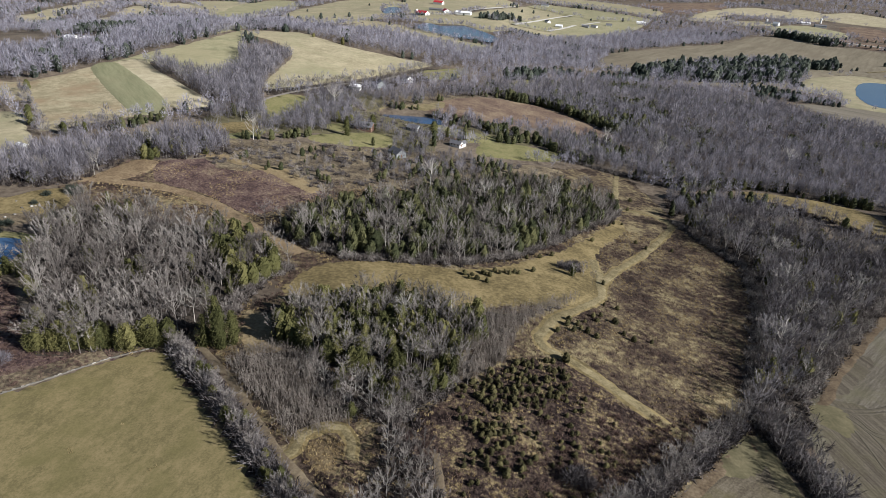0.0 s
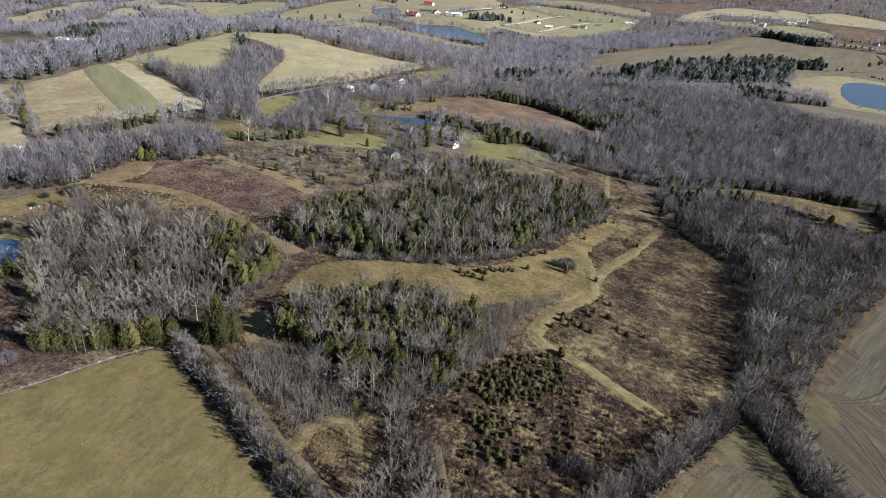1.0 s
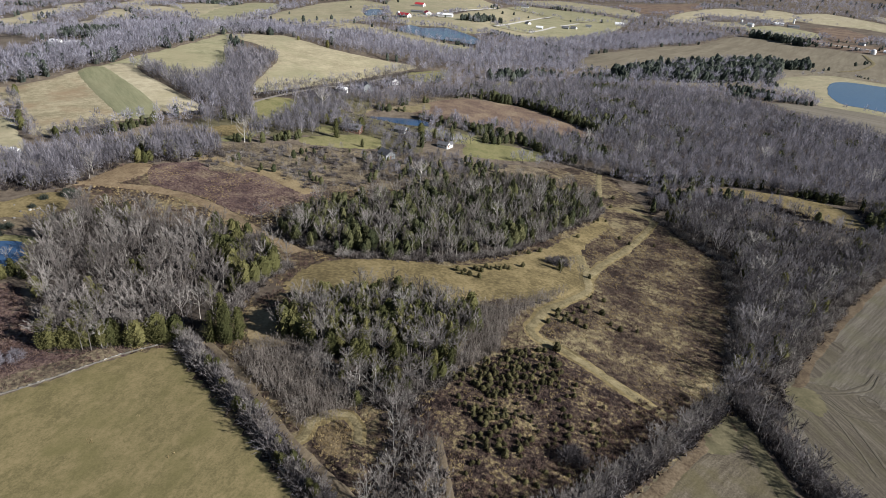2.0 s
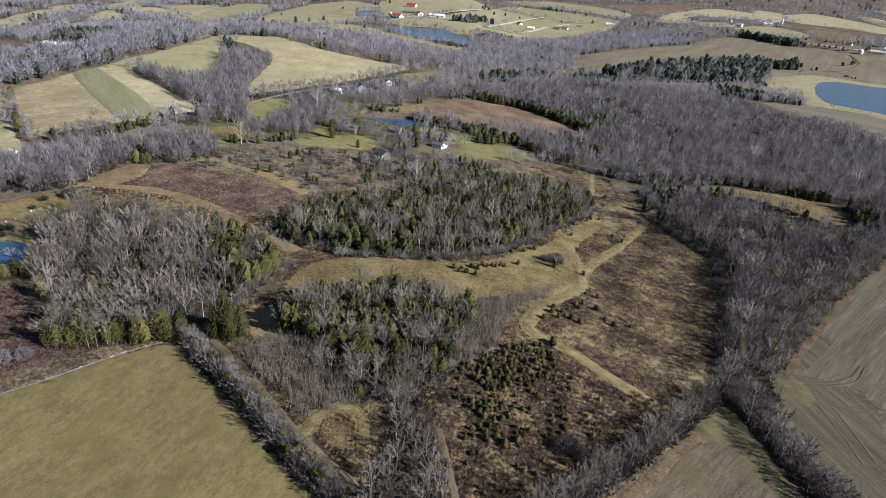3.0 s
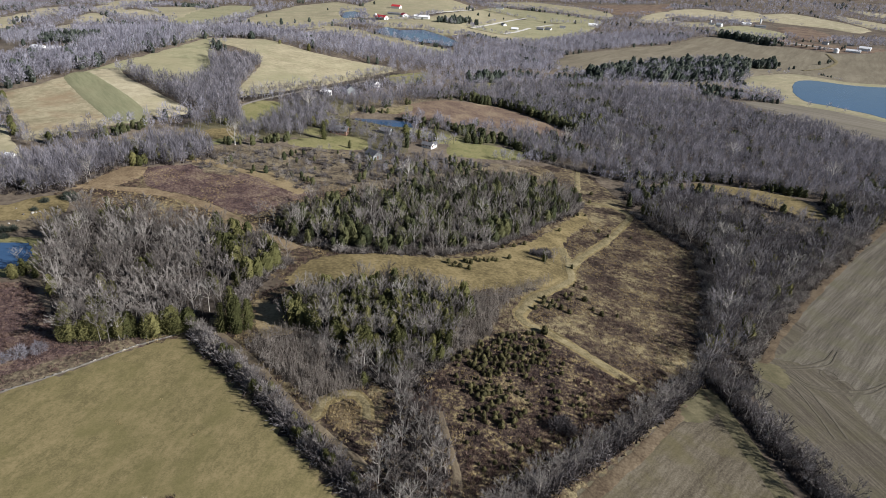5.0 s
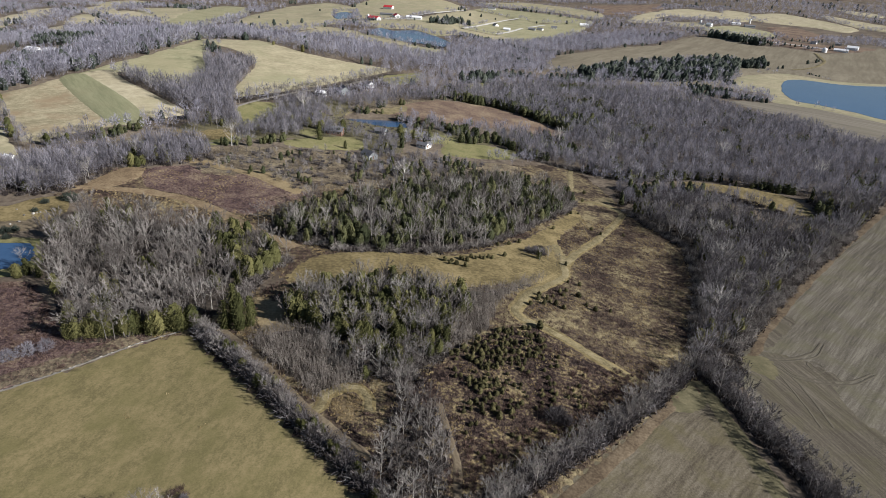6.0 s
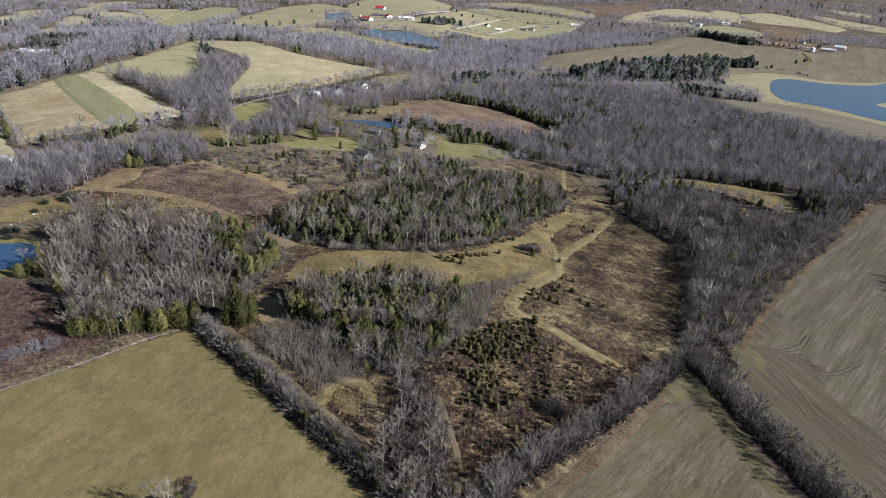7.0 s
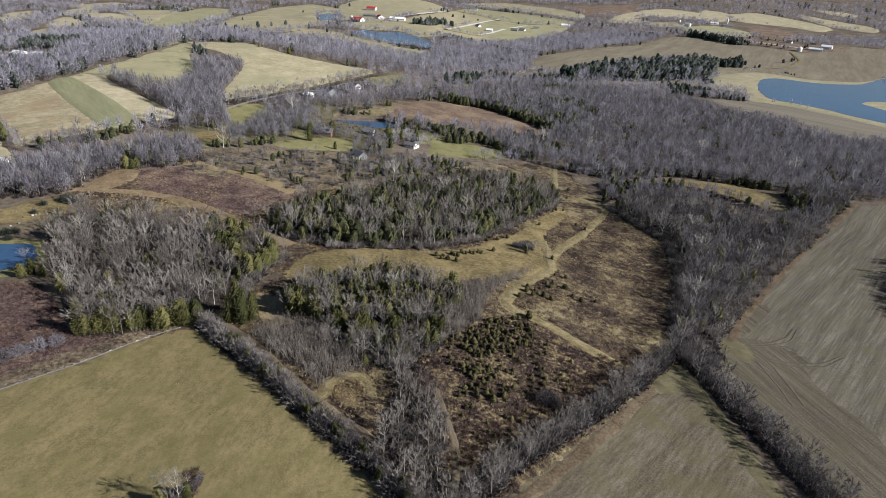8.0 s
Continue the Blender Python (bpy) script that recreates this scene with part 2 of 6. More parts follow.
STRAW = mat("standing_dry_grass", [(0.19, 0.135, 0.066), (0.3, 0.228, 0.116), (0.42, 0.335, 0.18)], (0.5, 5), tint=0.6)
SIDING = mat("white_siding", [(0.66, 0.66, 0.64), (0.8, 0.8, 0.78)], (0.3, 3), rough=0.6)
GREY_ROOF = mat("grey_shingles", [(0.1, 0.1, 0.11), (0.18, 0.18, 0.19)], (0.3, 3), rough=0.85)
WHITE_ROOF = mat("white_metal_roof", [(0.68, 0.69, 0.7), (0.8, 0.8, 0.8)], (0.5, 4), rough=0.4)
RED_ROOF = mat("red_metal_roof", [(0.36, 0.03, 0.035), (0.48, 0.05, 0.06)], (0.5, 4), rough=0.45)
GREY_WALL = mat("grey_boards", [(0.2, 0.22, 0.22), (0.3, 0.32, 0.32)], (0.3, 3), rough=0.8)
BRICK = mat("brown_brick_wall", [(0.16, 0.1, 0.075), (0.24, 0.15, 0.11)], (0.2, 2), rough=0.9)
GLASS = mat("dark_window", [(0.02, 0.025, 0.03), (0.035, 0.04, 0.045)], (1, 4), rough=0.08, spec=0.5)
GRASS_EDGE = mat("field_edge_grass", [(0.07, 0.065, 0.036), (0.1, 0.09, 0.052), (0.14, 0.122, 0.072)], (0.8, 6), bump=0.06)
TYRE = mat("tyre_marks", [(0.07, 0.061, 0.045), (0.096, 0.085, 0.064)], (0.3, 2))
WALLSTONE = mat("pale_limestone", [(0.09, 0.083, 0.072), (0.2, 0.186, 0.163), (0.4, 0.378, 0.34)], (0.5, 2.5), tint=0.55)
# Blue of the reflected sky is put into the water's base colour.
WATER = mat("pond_water", [(0.03, 0.068, 0.14), (0.045, 0.092, 0.175)], (6, 40), rough=0.14, spec=0.5, bump=0.03, bump_scale=0.8)


# ---- terrain ----
BASINS = ((-178, 210, 24, 18, 6.5), (-54, 507, 32, 15, -3.2), (690, 870, 240, 190, -14.5), (-58, 1165, 85, 95, 5.0), (-220, 1470, 45, 90, 9.0), (898, 1610, 55, 60, -6.0))


def land(x, y):
    """Height of the rolling ground, level round the ponds."""
    h = slopes(x, y)
    for cx, cy, rx, ry, level in BASINS:
        d = np.hypot((x - cx) / rx, (y - cy) / ry)
        w = np.clip((1.7 - d) / 0.6, 0, 1)
        h = h + (level - h) * w * w * (3 - 2 * w)
    return h


def slopes(x, y):
    """Height of the rolling ground; works on numbers and arrays."""
    def mound(cx, cy, s):
        return np.exp(-((x - cx) ** 2 + (y - cy) ** 2) / (2 * s * s))
    r = np.hypot(x, y)
    u = np.clip((r - 1300) / 3400, 0, 1)
    hills = 135 * u * u * (3 - 2 * u)
    swell = np.clip((r - 700) / 900, 0, 1) * 7 * np.sin(x / 190 + 1.3) * np.cos(y / 240 + x / 900)
    return (-4 - 10 * np.tanh((x - 60) / 80) + 5 * mound(20, 185, 60) - 6 * mound(20, 430, 120)
            + 20 * mound(-330, 580, 170) + 16 * mound(-240, 740, 130) - 9 * mound(-70, 620, 90)
            + hills + swell + 0.5 * np.sin(x / 17 + y / 29) * np.cos(y / 23 - x / 41))


def mesh_of(name, verts, faces, mats, index=None, tint=None, smooth=False):
    me = bpy.data.meshes.new(name)
    verts, faces = np.asarray(verts, np.float32), np.asarray(faces, np.int32)
    k = faces.shape[1]
    me.vertices.add(len(verts))
    me.vertices.foreach_set("co", verts.ravel())
    me.loops.add(faces.size)
    me.loops.foreach_set("vertex_index", faces.ravel())
    me.polygons.add(len(faces))
    me.polygons.foreach_set("loop_start", np.arange(0, faces.size, k, dtype=np.int32))
    me.polygons.foreach_set("loop_total", np.full(len(faces), k, np.int32))
    for m in mats:
        me.materials.append(m)
    if index is not None:
        me.polygons.foreach_set("material_index", np.asarray(index, np.int32))
    me.polygons.foreach_set("use_smooth", np.full(len(faces), smooth))
    if tint is not None:
        at = me.attributes.new("tint", "FLOAT", "POINT")
        at.data.foreach_set("value", np.asarray(tint, np.float32))
    me.update()
    me.validate()
    return me


def ground_sheet():
    n, k, size = 230, 4.6, 5200.0
    u = np.linspace(-1, 1, n)
    s = size * np.sinh(k * u) / np.sinh(k)
    X, Y = np.meshgrid(s, s + 200)
    Z = land(X, Y)
    v = np.stack([X, Y, Z], -1).reshape(-1, 3)
    i = np.arange(n * n).reshape(n, n)
    f = np.stack([i[:-1, :-1], i[:-1, 1:], i[1:, 1:], i[1:, :-1]], -1).reshape(-1, 4)
    ob = new("ground", mesh_of("ground", v, f, [PASTURE], smooth=True))
    return tagged(ob, "rolling winter farmland of brown leaf litter and rough grass", "ground", kind="structure")


def inside(poly, x, y):
    hit = np.zeros(np.shape(x), bool)
    px, py = np.array(poly, float).T
    j = len(px) - 1
    for i in range(len(px)):
        if py[i] != py[j]:
            c = ((py[i] > y) != (py[j] > y)) & (x < (px[j] - px[i]) * (y - py[i]) / (py[j] - py[i]) + px[i])
            hit ^= c
        j = i
    return hit


def rounded(poly, step, wobble, closed=True, seed=0):
    """A smooth, slightly uneven line through the points of a plan."""
    rng = np.random.default_rng(seed)
    p = [Vector((*q, 0)) for q in poly]
    n, out = len(p), []
    for i in range(n if closed else n - 1):
        a, b, c, d = (p[(i + j) % n] if closed else p[min(max(i + j, 0), n - 1)] for j in (-1, 0, 1, 2))
        m = max(1, int((c - b).length / step))
        for q in range(m):
            t = q / m
            w = 0.5 * (2 * b + (c - a) * t + (2 * a - 5 * b + 4 * c - d) * t * t + (3 * b - a - 3 * c + d) * t ** 3)
            lin = b.lerp(c, t)
            w = lin.lerp(w, 0.6)
            out.append((w.x + rng.normal(0, wobble), w.y + rng.normal(0, wobble)))
    if not closed:
        out.append(tuple(poly[-1]))
    return out


from mathutils import geometry


OPEN, CLEAR, KEEP, FIELDS = [], [], [], []


def sheet(name, poly, material, label, category, lift=0.12, level=None, wobble=0.35, kind="structure", seed=0):
    """A patch of ground cover over the land, with an uneven edge."""
    OPEN.append(poly)
    if material not in (WEEDS, MEADOW, SCRUBLAND, PURPLE):
        CLEAR.append(poly)
    if name != "forest_floor" and material in (HILL, ROUGH_HILL, STRIP, TERRACE, TANFIELD, GREENFIELD, BROWNFIELD, MOWN, LAWN, RIDGE, WATER, CROP, STUBBLE, HAY):
        FIELDS.append(poly)
    if material in (LAWN, WATER):
        KEEP.append(poly)
    a = np.array(poly, float)
    size = np.ptp(a, axis=0).max()
    dist = max(60.0, np.hypot(*a.mean(0)))
    step = max(1.2, min(size / 25, dist / 90))
    edge = rounded(poly, step, min(wobble, step * 0.3) * (1 if dist < 400 else 2), seed=seed)
    cell = 3.5 if dist < 330 else max(5.0, size / 40)
    gx, gy = np.meshgrid(np.arange(a[:, 0].min(), a[:, 0].max(), cell), np.arange(a[:, 1].min(), a[:, 1].max(), cell))
    ok = inside(edge, gx, gy)
    pts = [Vector(q) for q in edge] + [Vector((x, y)) for x, y in zip(gx[ok], gy[ok])]
    n = len(edge)
    v, _, f, *_ = geometry.delaunay_2d_cdt(pts, [(i, (i + 1) % n) for i in range(n)], [], 1, 0.05)
    v = np.array([tuple(q) for q in v])
    z = land(v[:, 0], v[:, 1]) + lift + 0.0006 * max(0, dist - 250) if level is None else np.full(len(v), float(level))
    if level is None:
        z[:n] -= 0.12
    tris = np.array([t for t in f if len(t) == 3])
    if level is None and dist >= 330:
        ring = v[:n]
        ahead = np.roll(ring, -1, 0) - np.roll(ring, 1, 0)
        out = np.column_stack([ahead[:, 1], -ahead[:, 0]]) / (np.linalg.norm(ahead, axis=1)[:, None] + 1e-9)
        area = np.sum(ring[:, 0] * np.roll(ring[:, 1], -1) - np.roll(ring[:, 0], -1) * ring[:, 1])
        rim = ring + out * (1 if area > 0 else -1) * (1.5 + 0.004 * dist)
        i, j, m = np.arange(n), (np.arange(n) + 1) % n, len(v)
        skirt = np.vstack([np.column_stack([i, i + m, j + m]), np.column_stack([i, j + m, j])])
        tris = np.vstack([tris, skirt if area > 0 else skirt[:, ::-1]])
        v, z = np.vstack([v, rim]), np.concatenate([z, land(rim[:, 0], rim[:, 1]) - 0.3])
    ob = new(name, mesh_of(name, np.column_stack([v, z]), tris, [material], smooth=True))
    return tagged(ob, label, category, kind=kind)


def ribbon(name, line, width, material, label, category="track", lift=0.22, step=1.2, kind="structure", seed=1):
    if width > 1.5:
        CLEAR.append(belt(line, width))
    p = np.array(rounded(line, step, 0.08, closed=False, seed=seed))
    rng = np.random.default_rng(seed)
    d = np.gradient(p, axis=0)
    d /= np.linalg.norm(d, axis=1)[:, None]
    side = np.column_stack([-d[:, 1], d[:, 0]])
    sway = {f: np.convolve(rng.normal(0, width * 0.16, len(p) + 6), np.ones(7) / 7, "valid") for f in (-1, 1)}
    cols = [p + side * (width * f + sway[1 if f > 0 else -1] * (abs(f) > 0.3))[:, None] for f in (-0.56, -0.42, -0.15, 0.15, 0.42, 0.56)]
    v = np.stack(cols, 1).reshape(-1, 2)
    dist = np.hypot(*p.mean(0))
    z = land(v[:, 0], v[:, 1]) + lift + 0.0006 * max(0, dist - 250)
    z.reshape(-1, 6)[:, (0, 5)] -= 0.2
    i = np.arange(len(p) * 6).reshape(-1, 6)
    f = np.stack([i[:-1, :-1], i[:-1, 1:], i[1:, 1:], i[1:, :-1]], -1).reshape(-1, 4)
    return tagged(new(name, mesh_of(name, np.column_stack([v, z]), f, [material], smooth=True)), label, category, kind=kind)


# ---- plants ----
def tube(a, b, ra, rb, k):
    """A tapered stick from a to b with k sides: vertices and triangles."""
    a, b = np.asarray(a, float), np.asarray(b, float)
    w = (b - a) / (np.linalg.norm(b - a) + 1e-9)
    s = np.cross(w, (0, 0, 1) if abs(w[2]) < 0.9 else (1, 0, 0))
    s /= np.linalg.norm(s)
    t = np.cross(w, s)
    an = np.arange(k) * 2 * np.pi / k
    ring = np.cos(an)[:, None] * s + np.sin(an)[:, None] * t
    v = np.vstack([a + ring * ra, b + ring * rb])
    i, j = np.arange(k), (np.arange(k) + 1) % k
    return v, np.vstack([np.column_stack([i, j, j + k]), np.column_stack([i, j + k, i + k])])


def joined(parts):
    vs, fs, n = [], [], 0
    for v, f in parts:
        vs.append(v)
        fs.append(f + n)
        n += len(v)
    return np.vstack(vs), np.vstack(fs)


def slivers(base, way, length, width, rng):
    """Thin pointed leaves of bark: one triangle for each twig."""
    n = len(base)
    way = way / (np.linalg.norm(way, axis=1)[:, None] + 1e-9)
    s = np.cross(way, rng.normal(size=(n, 3)))
    s /= np.linalg.norm(s, axis=1)[:, None] + 1e-9
    w = np.broadcast_to(width, n)[:, None] / 2
    v = np.stack([base - s * w, base + s * w, base + way * np.broadcast_to(length, n)[:, None]], 1).reshape(-1, 3)
    return v, np.arange(3 * n).reshape(-1, 3)


def bare_tree(seed, H, spread, limbs, twigs, thick=1.0, sides=5, bough=99, low=0.2, stout=1.0):
    """A leafless broad-leaved tree: (trunk with limbs), (crown of twigs)."""
    rng = np.random.default_rng(seed)
    wood, tips = [], []
    lean = rng.normal(0, 0.03, 2) * H
    fork = H * rng.uniform(low, low + 0.15)
    top = np.array([lean[0], lean[1], H * 0.86])
    knee = np.array([lean[0] * 0.3, lean[1] * 0.3, fork])
    r0 = H * 0.012 * min(thick, 1.3) * stout
    wood += [tube((0, 0, -0.4), knee, r0, r0 * 0.7, sides), tube(knee, top, r0 * 0.7, r0 * 0.12, max(3, sides - 1))]
    for i in range(limbs):
        t = rng.uniform(0.0, 0.8)
        a = knee + (top - knee) * t
        ang = i * 2.4 + rng.uniform(-0.4, 0.4)
        out = spread * (1.15 - 0.75 * t) * rng.uniform(0.75, 1.1)
        rise = (H - a[2]) * rng.uniform(0.45, 0.8)
        m = a + np.array([math.cos(ang) * out * 0.6, math.sin(ang) * out * 0.6, rise * 0.4])
        b = a + np.array([math.cos(ang + 0.2) * out, math.sin(ang + 0.2) * out, rise])
        r = r0 * 0.42 * (1 - 0.5 * t)
        if i < bough:
            wood += [tube(a, m, r, r * 0.65, 3), tube(m, b, r * 0.65, r * 0.15, 3)]
        tips += [(a, m, 0.5), (m, b, 1.0), (m, b, 1.0)]
        for j in range(2 if sides > 3 else 0):
            p = m + (b - m) * rng.uniform(0, 0.6)
            e = p + rng.normal(0, 1, 3) * out * 0.3 + np.array([0, 0, out * 0.3])
            e[2] = min(e[2], H)
            wood.append(tube(p, e, r * 0.4, r * 0.1, 3))
            tips.append((p, e, 1.0))
    for i in range(7 if low < 0.12 else 0):
        ring = np.array([math.cos(i * 0.9), math.sin(i * 0.9), 0]) * spread
        tips.append((ring * 0.45 + np.array([0, 0, 0.03 * H]), ring * 0.75 + np.array([0, 0, 0.5 * H]), 0.9))
    tips += [(knee + (top - knee) * 0.3, top, 1.0), (knee + (top - knee) * 0.5, top, 1.0)]
    w = np.array([q[2] for q in tips])
    pick = rng.choice(len(tips), twigs, p=w / w.sum())
    a, b = np.array([q[0] for q in tips])[pick], np.array([q[1] for q in tips])[pick]
    base = a + (b - a) * rng.uniform(0.1, 1.0, (twigs, 1))
    outward = base * np.array([1, 1, 0]) / spread
    way = rng.normal(0, 0.42, (twigs, 3)) + outward * 0.95 + np.array([0, 0, 0.6])
    size = rng.uniform(0.04, 0.115, twigs) * H * (1 if twigs > 100 else 1.5)
    return joined(wood), slivers(base, way, size, 0.0105 * H * thick * (400 / twigs) ** 0.6, rng)


def cedar_tree(seed, H, wide, clumps, leaf=1.0, rings=6, sides=8, blunt=0.0, body_size=0.78):
    """An eastern red cedar: (trunk), (crown of a lumpy body and many short sprays)."""
    rng = np.random.default_rng(seed)
    trunk = tube((0, 0, -0.3), (0, 0, H * 0.5), H * 0.018, H * 0.008, 5)
    lev = np.linspace(0.03, 0.93, rings)
    shape = ((0, 0.1, 0.3, 0.55, 0.78, 0.92, 1.0), (0.55, 0.86, 1.0, 0.94, 0.72, 0.46, 0.1))
    shape = (shape[0], tuple(p + blunt * t * (1.05 - t) * 2 for t, p in zip(*shape)))
    prof = np.interp(lev, *shape)
    an = np.arange(sides) * 2 * np.pi / sides
    body = []
    for i, (l, p) in enumerate(zip(lev, prof)):
        r = wide * p * (body_size + 0.18 * np.sin(an * 2 + seed + 5 * l)) * rng.uniform(0.74, 1.2, sides)
        body.append(np.column_stack([np.cos(an + 0.5 * i) * r, np.sin(an + 0.5 * i) * r, H * l + rng.normal(0, 0.035 * H, sides)]))
    v = np.vstack(body + [[(0, 0, H)]])
    f = []
    for r in range(rings - 1):
        for i in range(sides):
            j = (i + 1) % sides
            f += [(r * sides + i, r * sides + j, r * sides + sides + j), (r * sides + i, r * sides + sides + j, r * sides + sides + i)]
    f += [((rings - 1) * sides + i, (rings - 1) * sides + (i + 1) % sides, rings * sides) for i in range(sides)]
    core = (v, np.array(f))
    t = np.clip(rng.uniform(0, 1, clumps) ** 1.15, 0.03, 0.97)
    phi = rng.uniform(0, 2 * np.pi, clumps)
    rad = wide * np.interp(t, *shape) * (1 + 0.2 * np.sin(phi * 2 + seed + 5 * t)) * rng.uniform(body_size - 0.16, 0.97, clumps)
    base = np.column_stack([np.cos(phi) * rad, np.sin(phi) * rad, t * H])
    way = np.column_stack([np.cos(phi) * 0.55, np.sin(phi) * 0.55, rng.uniform(0.2, 1.0, clumps)]) + rng.normal(0, 0.3, (clumps, 3))
    size = leaf * (0.05 * H + 0.2)
    sp = slivers(base, way, size * rng.uniform(0.7, 1.3, clumps), size * rng.uniform(0.55, 0.95, clumps), rng)
    return trunk, joined([core, sp])


def broom_tree(seed, H, spread, twigs, width, limbs=0, reach=(0.3, 0.75)):
    """A leafless tree seen from afar: (trunk with limbs), (rounded crown of twigs)."""
    rng = np.random.default_rng(seed)
    wood = [tube((0, 0, -0.4), (0, 0, H * 0.72), H * 0.0095, H * 0.004, 3)]
    way = rng.normal(0, 1, (twigs, 3))
    way[:, 2] = np.abs(way[:, 2]) * 1.25 - 0.75
    way /= np.linalg.norm(way, axis=1)[:, None]
    heart = np.array([0, 0, 0.52 * H])
    shell = np.array([spread, spread, 0.48 * H]) * (1 + 0.18 * np.sin(3 * np.arctan2(way[:, 1], way[:, 0]) + seed))[:, None]
    tip = heart + way * shell * rng.uniform(0.8, 1.0, (twigs, 1))
    root = np.column_stack([np.zeros((twigs, 2)), rng.uniform(0.1, 0.55, twigs) * H])
    base = root + (tip - root) * rng.uniform(*reach, (twigs, 1))
    for i in range(limbs):
        wood.append(tube(root[i], root[i] + (tip[i] - root[i]) * 0.8, H * 0.006, H * 0.002, 3))
    run = tip - base
    fine = slivers(base, run + rng.normal(0, 0.22, (twigs, 3)) * spread, np.linalg.norm(run, axis=1), width, rng)
    return joined(wood), fine


def shrub(seed, H, stems):
    """A leafless bush: stems fanning out of one root and twigs over a dome."""
    rng = np.random.default_rng(seed)
    way = rng.normal(0, 1, (stems, 3))
    way[:, 2] = np.abs(way[:, 2]) + 0.15
    way /= np.linalg.norm(way, axis=1)[:, None]
    reach = rng.uniform(0.1, 0.75, stems)[:, None] * H
    base = way * reach * np.array([0.75, 0.75, 1.0])
    way = way + rng.normal(0, 0.55, (stems, 3)) + np.array([0, 0, 0.3])
    if stems < 60:
        root = rng.normal(0, 0.3, (stems, 3)) * np.array([1, 1, 0])
        return (slivers(root, rng.normal(0, 0.45, (stems, 3)) + np.array([0, 0, 1.0]), H * rng.uniform(0.5, 1.0, stems), 0.11, rng),)
    fine = slivers(base, way, H * rng.uniform(0.16, 0.4, stems), H * 0.042, rng)
    k = 24
    root = rng.normal(0, 0.2 * H, (k, 3)) * np.array([1, 1, 0.1])
    return fine, slivers(root, rng.normal(0, 0.7, (k, 3)) + np.array([0, 0, 1.0]), H * rng.uniform(0.25, 0.5, k), H * 0.14, rng)


def sapling_clump(seed, H, stems):
    """Slender upright saplings growing close together."""
    rng = np.random.default_rng(seed)
    foot = np.column_stack([rng.normal(0, 0.9, (stems, 2)), np.zeros(stems)])
    lean = rng.normal(0, 0.22, (stems, 3)) + np.array([0, 0, 1.0])
    tall = H * rng.uniform(0.6, 1.0, stems)
    k = stems * 13
    pick = rng.integers(0, stems, k)
    base = foot[pick] + lean[pick] * (tall[pick] * rng.uniform(0.15, 0.9, k))[:, None]
    fuzz = slivers(base, rng.normal(0, 0.5, (k, 3)) + np.array([0, 0, 0.9]), rng.uniform(0.5, 1.3, k), 0.09, rng)
    return slivers(foot, lean, tall, 0.1, rng), fuzz


BARE0 = [bare_tree(10 + i, 14.0, 3.6 + 0.4 * (i % 3), 8 + i % 3, 400) for i in range(6)]
BARE_MID = [bare_tree(20 + i, 14.0, 3.9, 10, 360, thick=1.05, sides=3, bough=8, low=0.15, stout=1.2) for i in range(6)]
BARE1 = [broom_tree(30 + i, 14.0, 3.6 + 0.3 * (i % 3), 105, 0.38, limbs=6, reach=(0.4, 0.85)) for i in range(5)]
BARE2 = [broom_tree(50 + i, 14.0, 4.3, 44, 0.66, limbs=1, reach=(0.35, 0.8)) for i in range(5)]
BARE3 = [broom_tree(60 + i, 14.0, 5.2, 20, 1.3) for i in range(5)]
PALE = [bare_tree(40 + i, 14.0, 4.0, 11, 300, thick=0.8, sides=4, bough=10, low=0.2, stout=1.25) for i in range(4)]
CEDAR0 = [cedar_tree(70 + i, 8.6, 2.3 + 0.4 * (i % 3), 620, 0.72, 6, 8, 0.05 + 0.12 * (i % 3), 0.6) for i in range(6)]
CEDAR_MID = [cedar_tree(80 + i, 8.8, 2.3 + 0.4 * (i % 3), 170, 0.95, 5, 7, 0.1 * (i % 3), 0.66) for i in range(6)]
SPRUCE = [cedar_tree(190 + i, 14.0, 3.0, 900, 0.6, 7, 8, -0.1, 0.55) for i in range(2)]
CEDAR1 = [cedar_tree(90 + i, 7.4, 2.7, 46, 1.1, 5, 7, 0.15, 0.7) for i in range(4)]
CEDAR2 = [cedar_tree(95 + i, 9.0, 3.3, 18, 1.4, 4, 6, 0.25, 0.74) for i in range(3)]
YOUNG = [cedar_tree(130 + i, 3.1, 1.3 + 0.2 * (i % 2), 90, 0.75, 5, 7, 0.45, 0.72) for i in range(4)]
SHRUB = [shrub(110 + i, 3.0, 120) for i in range(4)]
BUSH = [(slivers(np.random.default_rng(160 + i).normal(0, 0.5, (44, 3)) * np.array([1, 1, 0.3]) + np.array([0, 0, 0.3]), np.random.default_rng(170 + i).normal(0, 0.6, (44, 3)) + np.array([0, 0, 0.9]), 1.3, 0.26, np.random.default_rng(180 + i)),) for i in range(4)]
SAPLING = [sapling_clump(140 + i, 4.8, 8) for i in range(4)]
TUFT = [shrub(120 + i, 1.0, 14) for i in range(4)]


def scattered(poly, spacing, seed, jitter=0.42):
    """Uneven places for plants in a plan."""
    rng = np.random.default_rng(seed)
    a = np.array(poly, float)
    gx, gy = np.meshgrid(np.arange(a[:, 0].min(), a[:, 0].max(), spacing), np.arange(a[:, 1].min(), a[:, 1].max(), spacing))
    x = gx.ravel() + rng.uniform(-1, 1, gx.size) * spacing * jitter
    y = gy.ravel() + rng.uniform(-1, 1, gx.size) * spacing * jitter
    ok = inside(poly, x, y)
    return x[ok], y[ok], rng


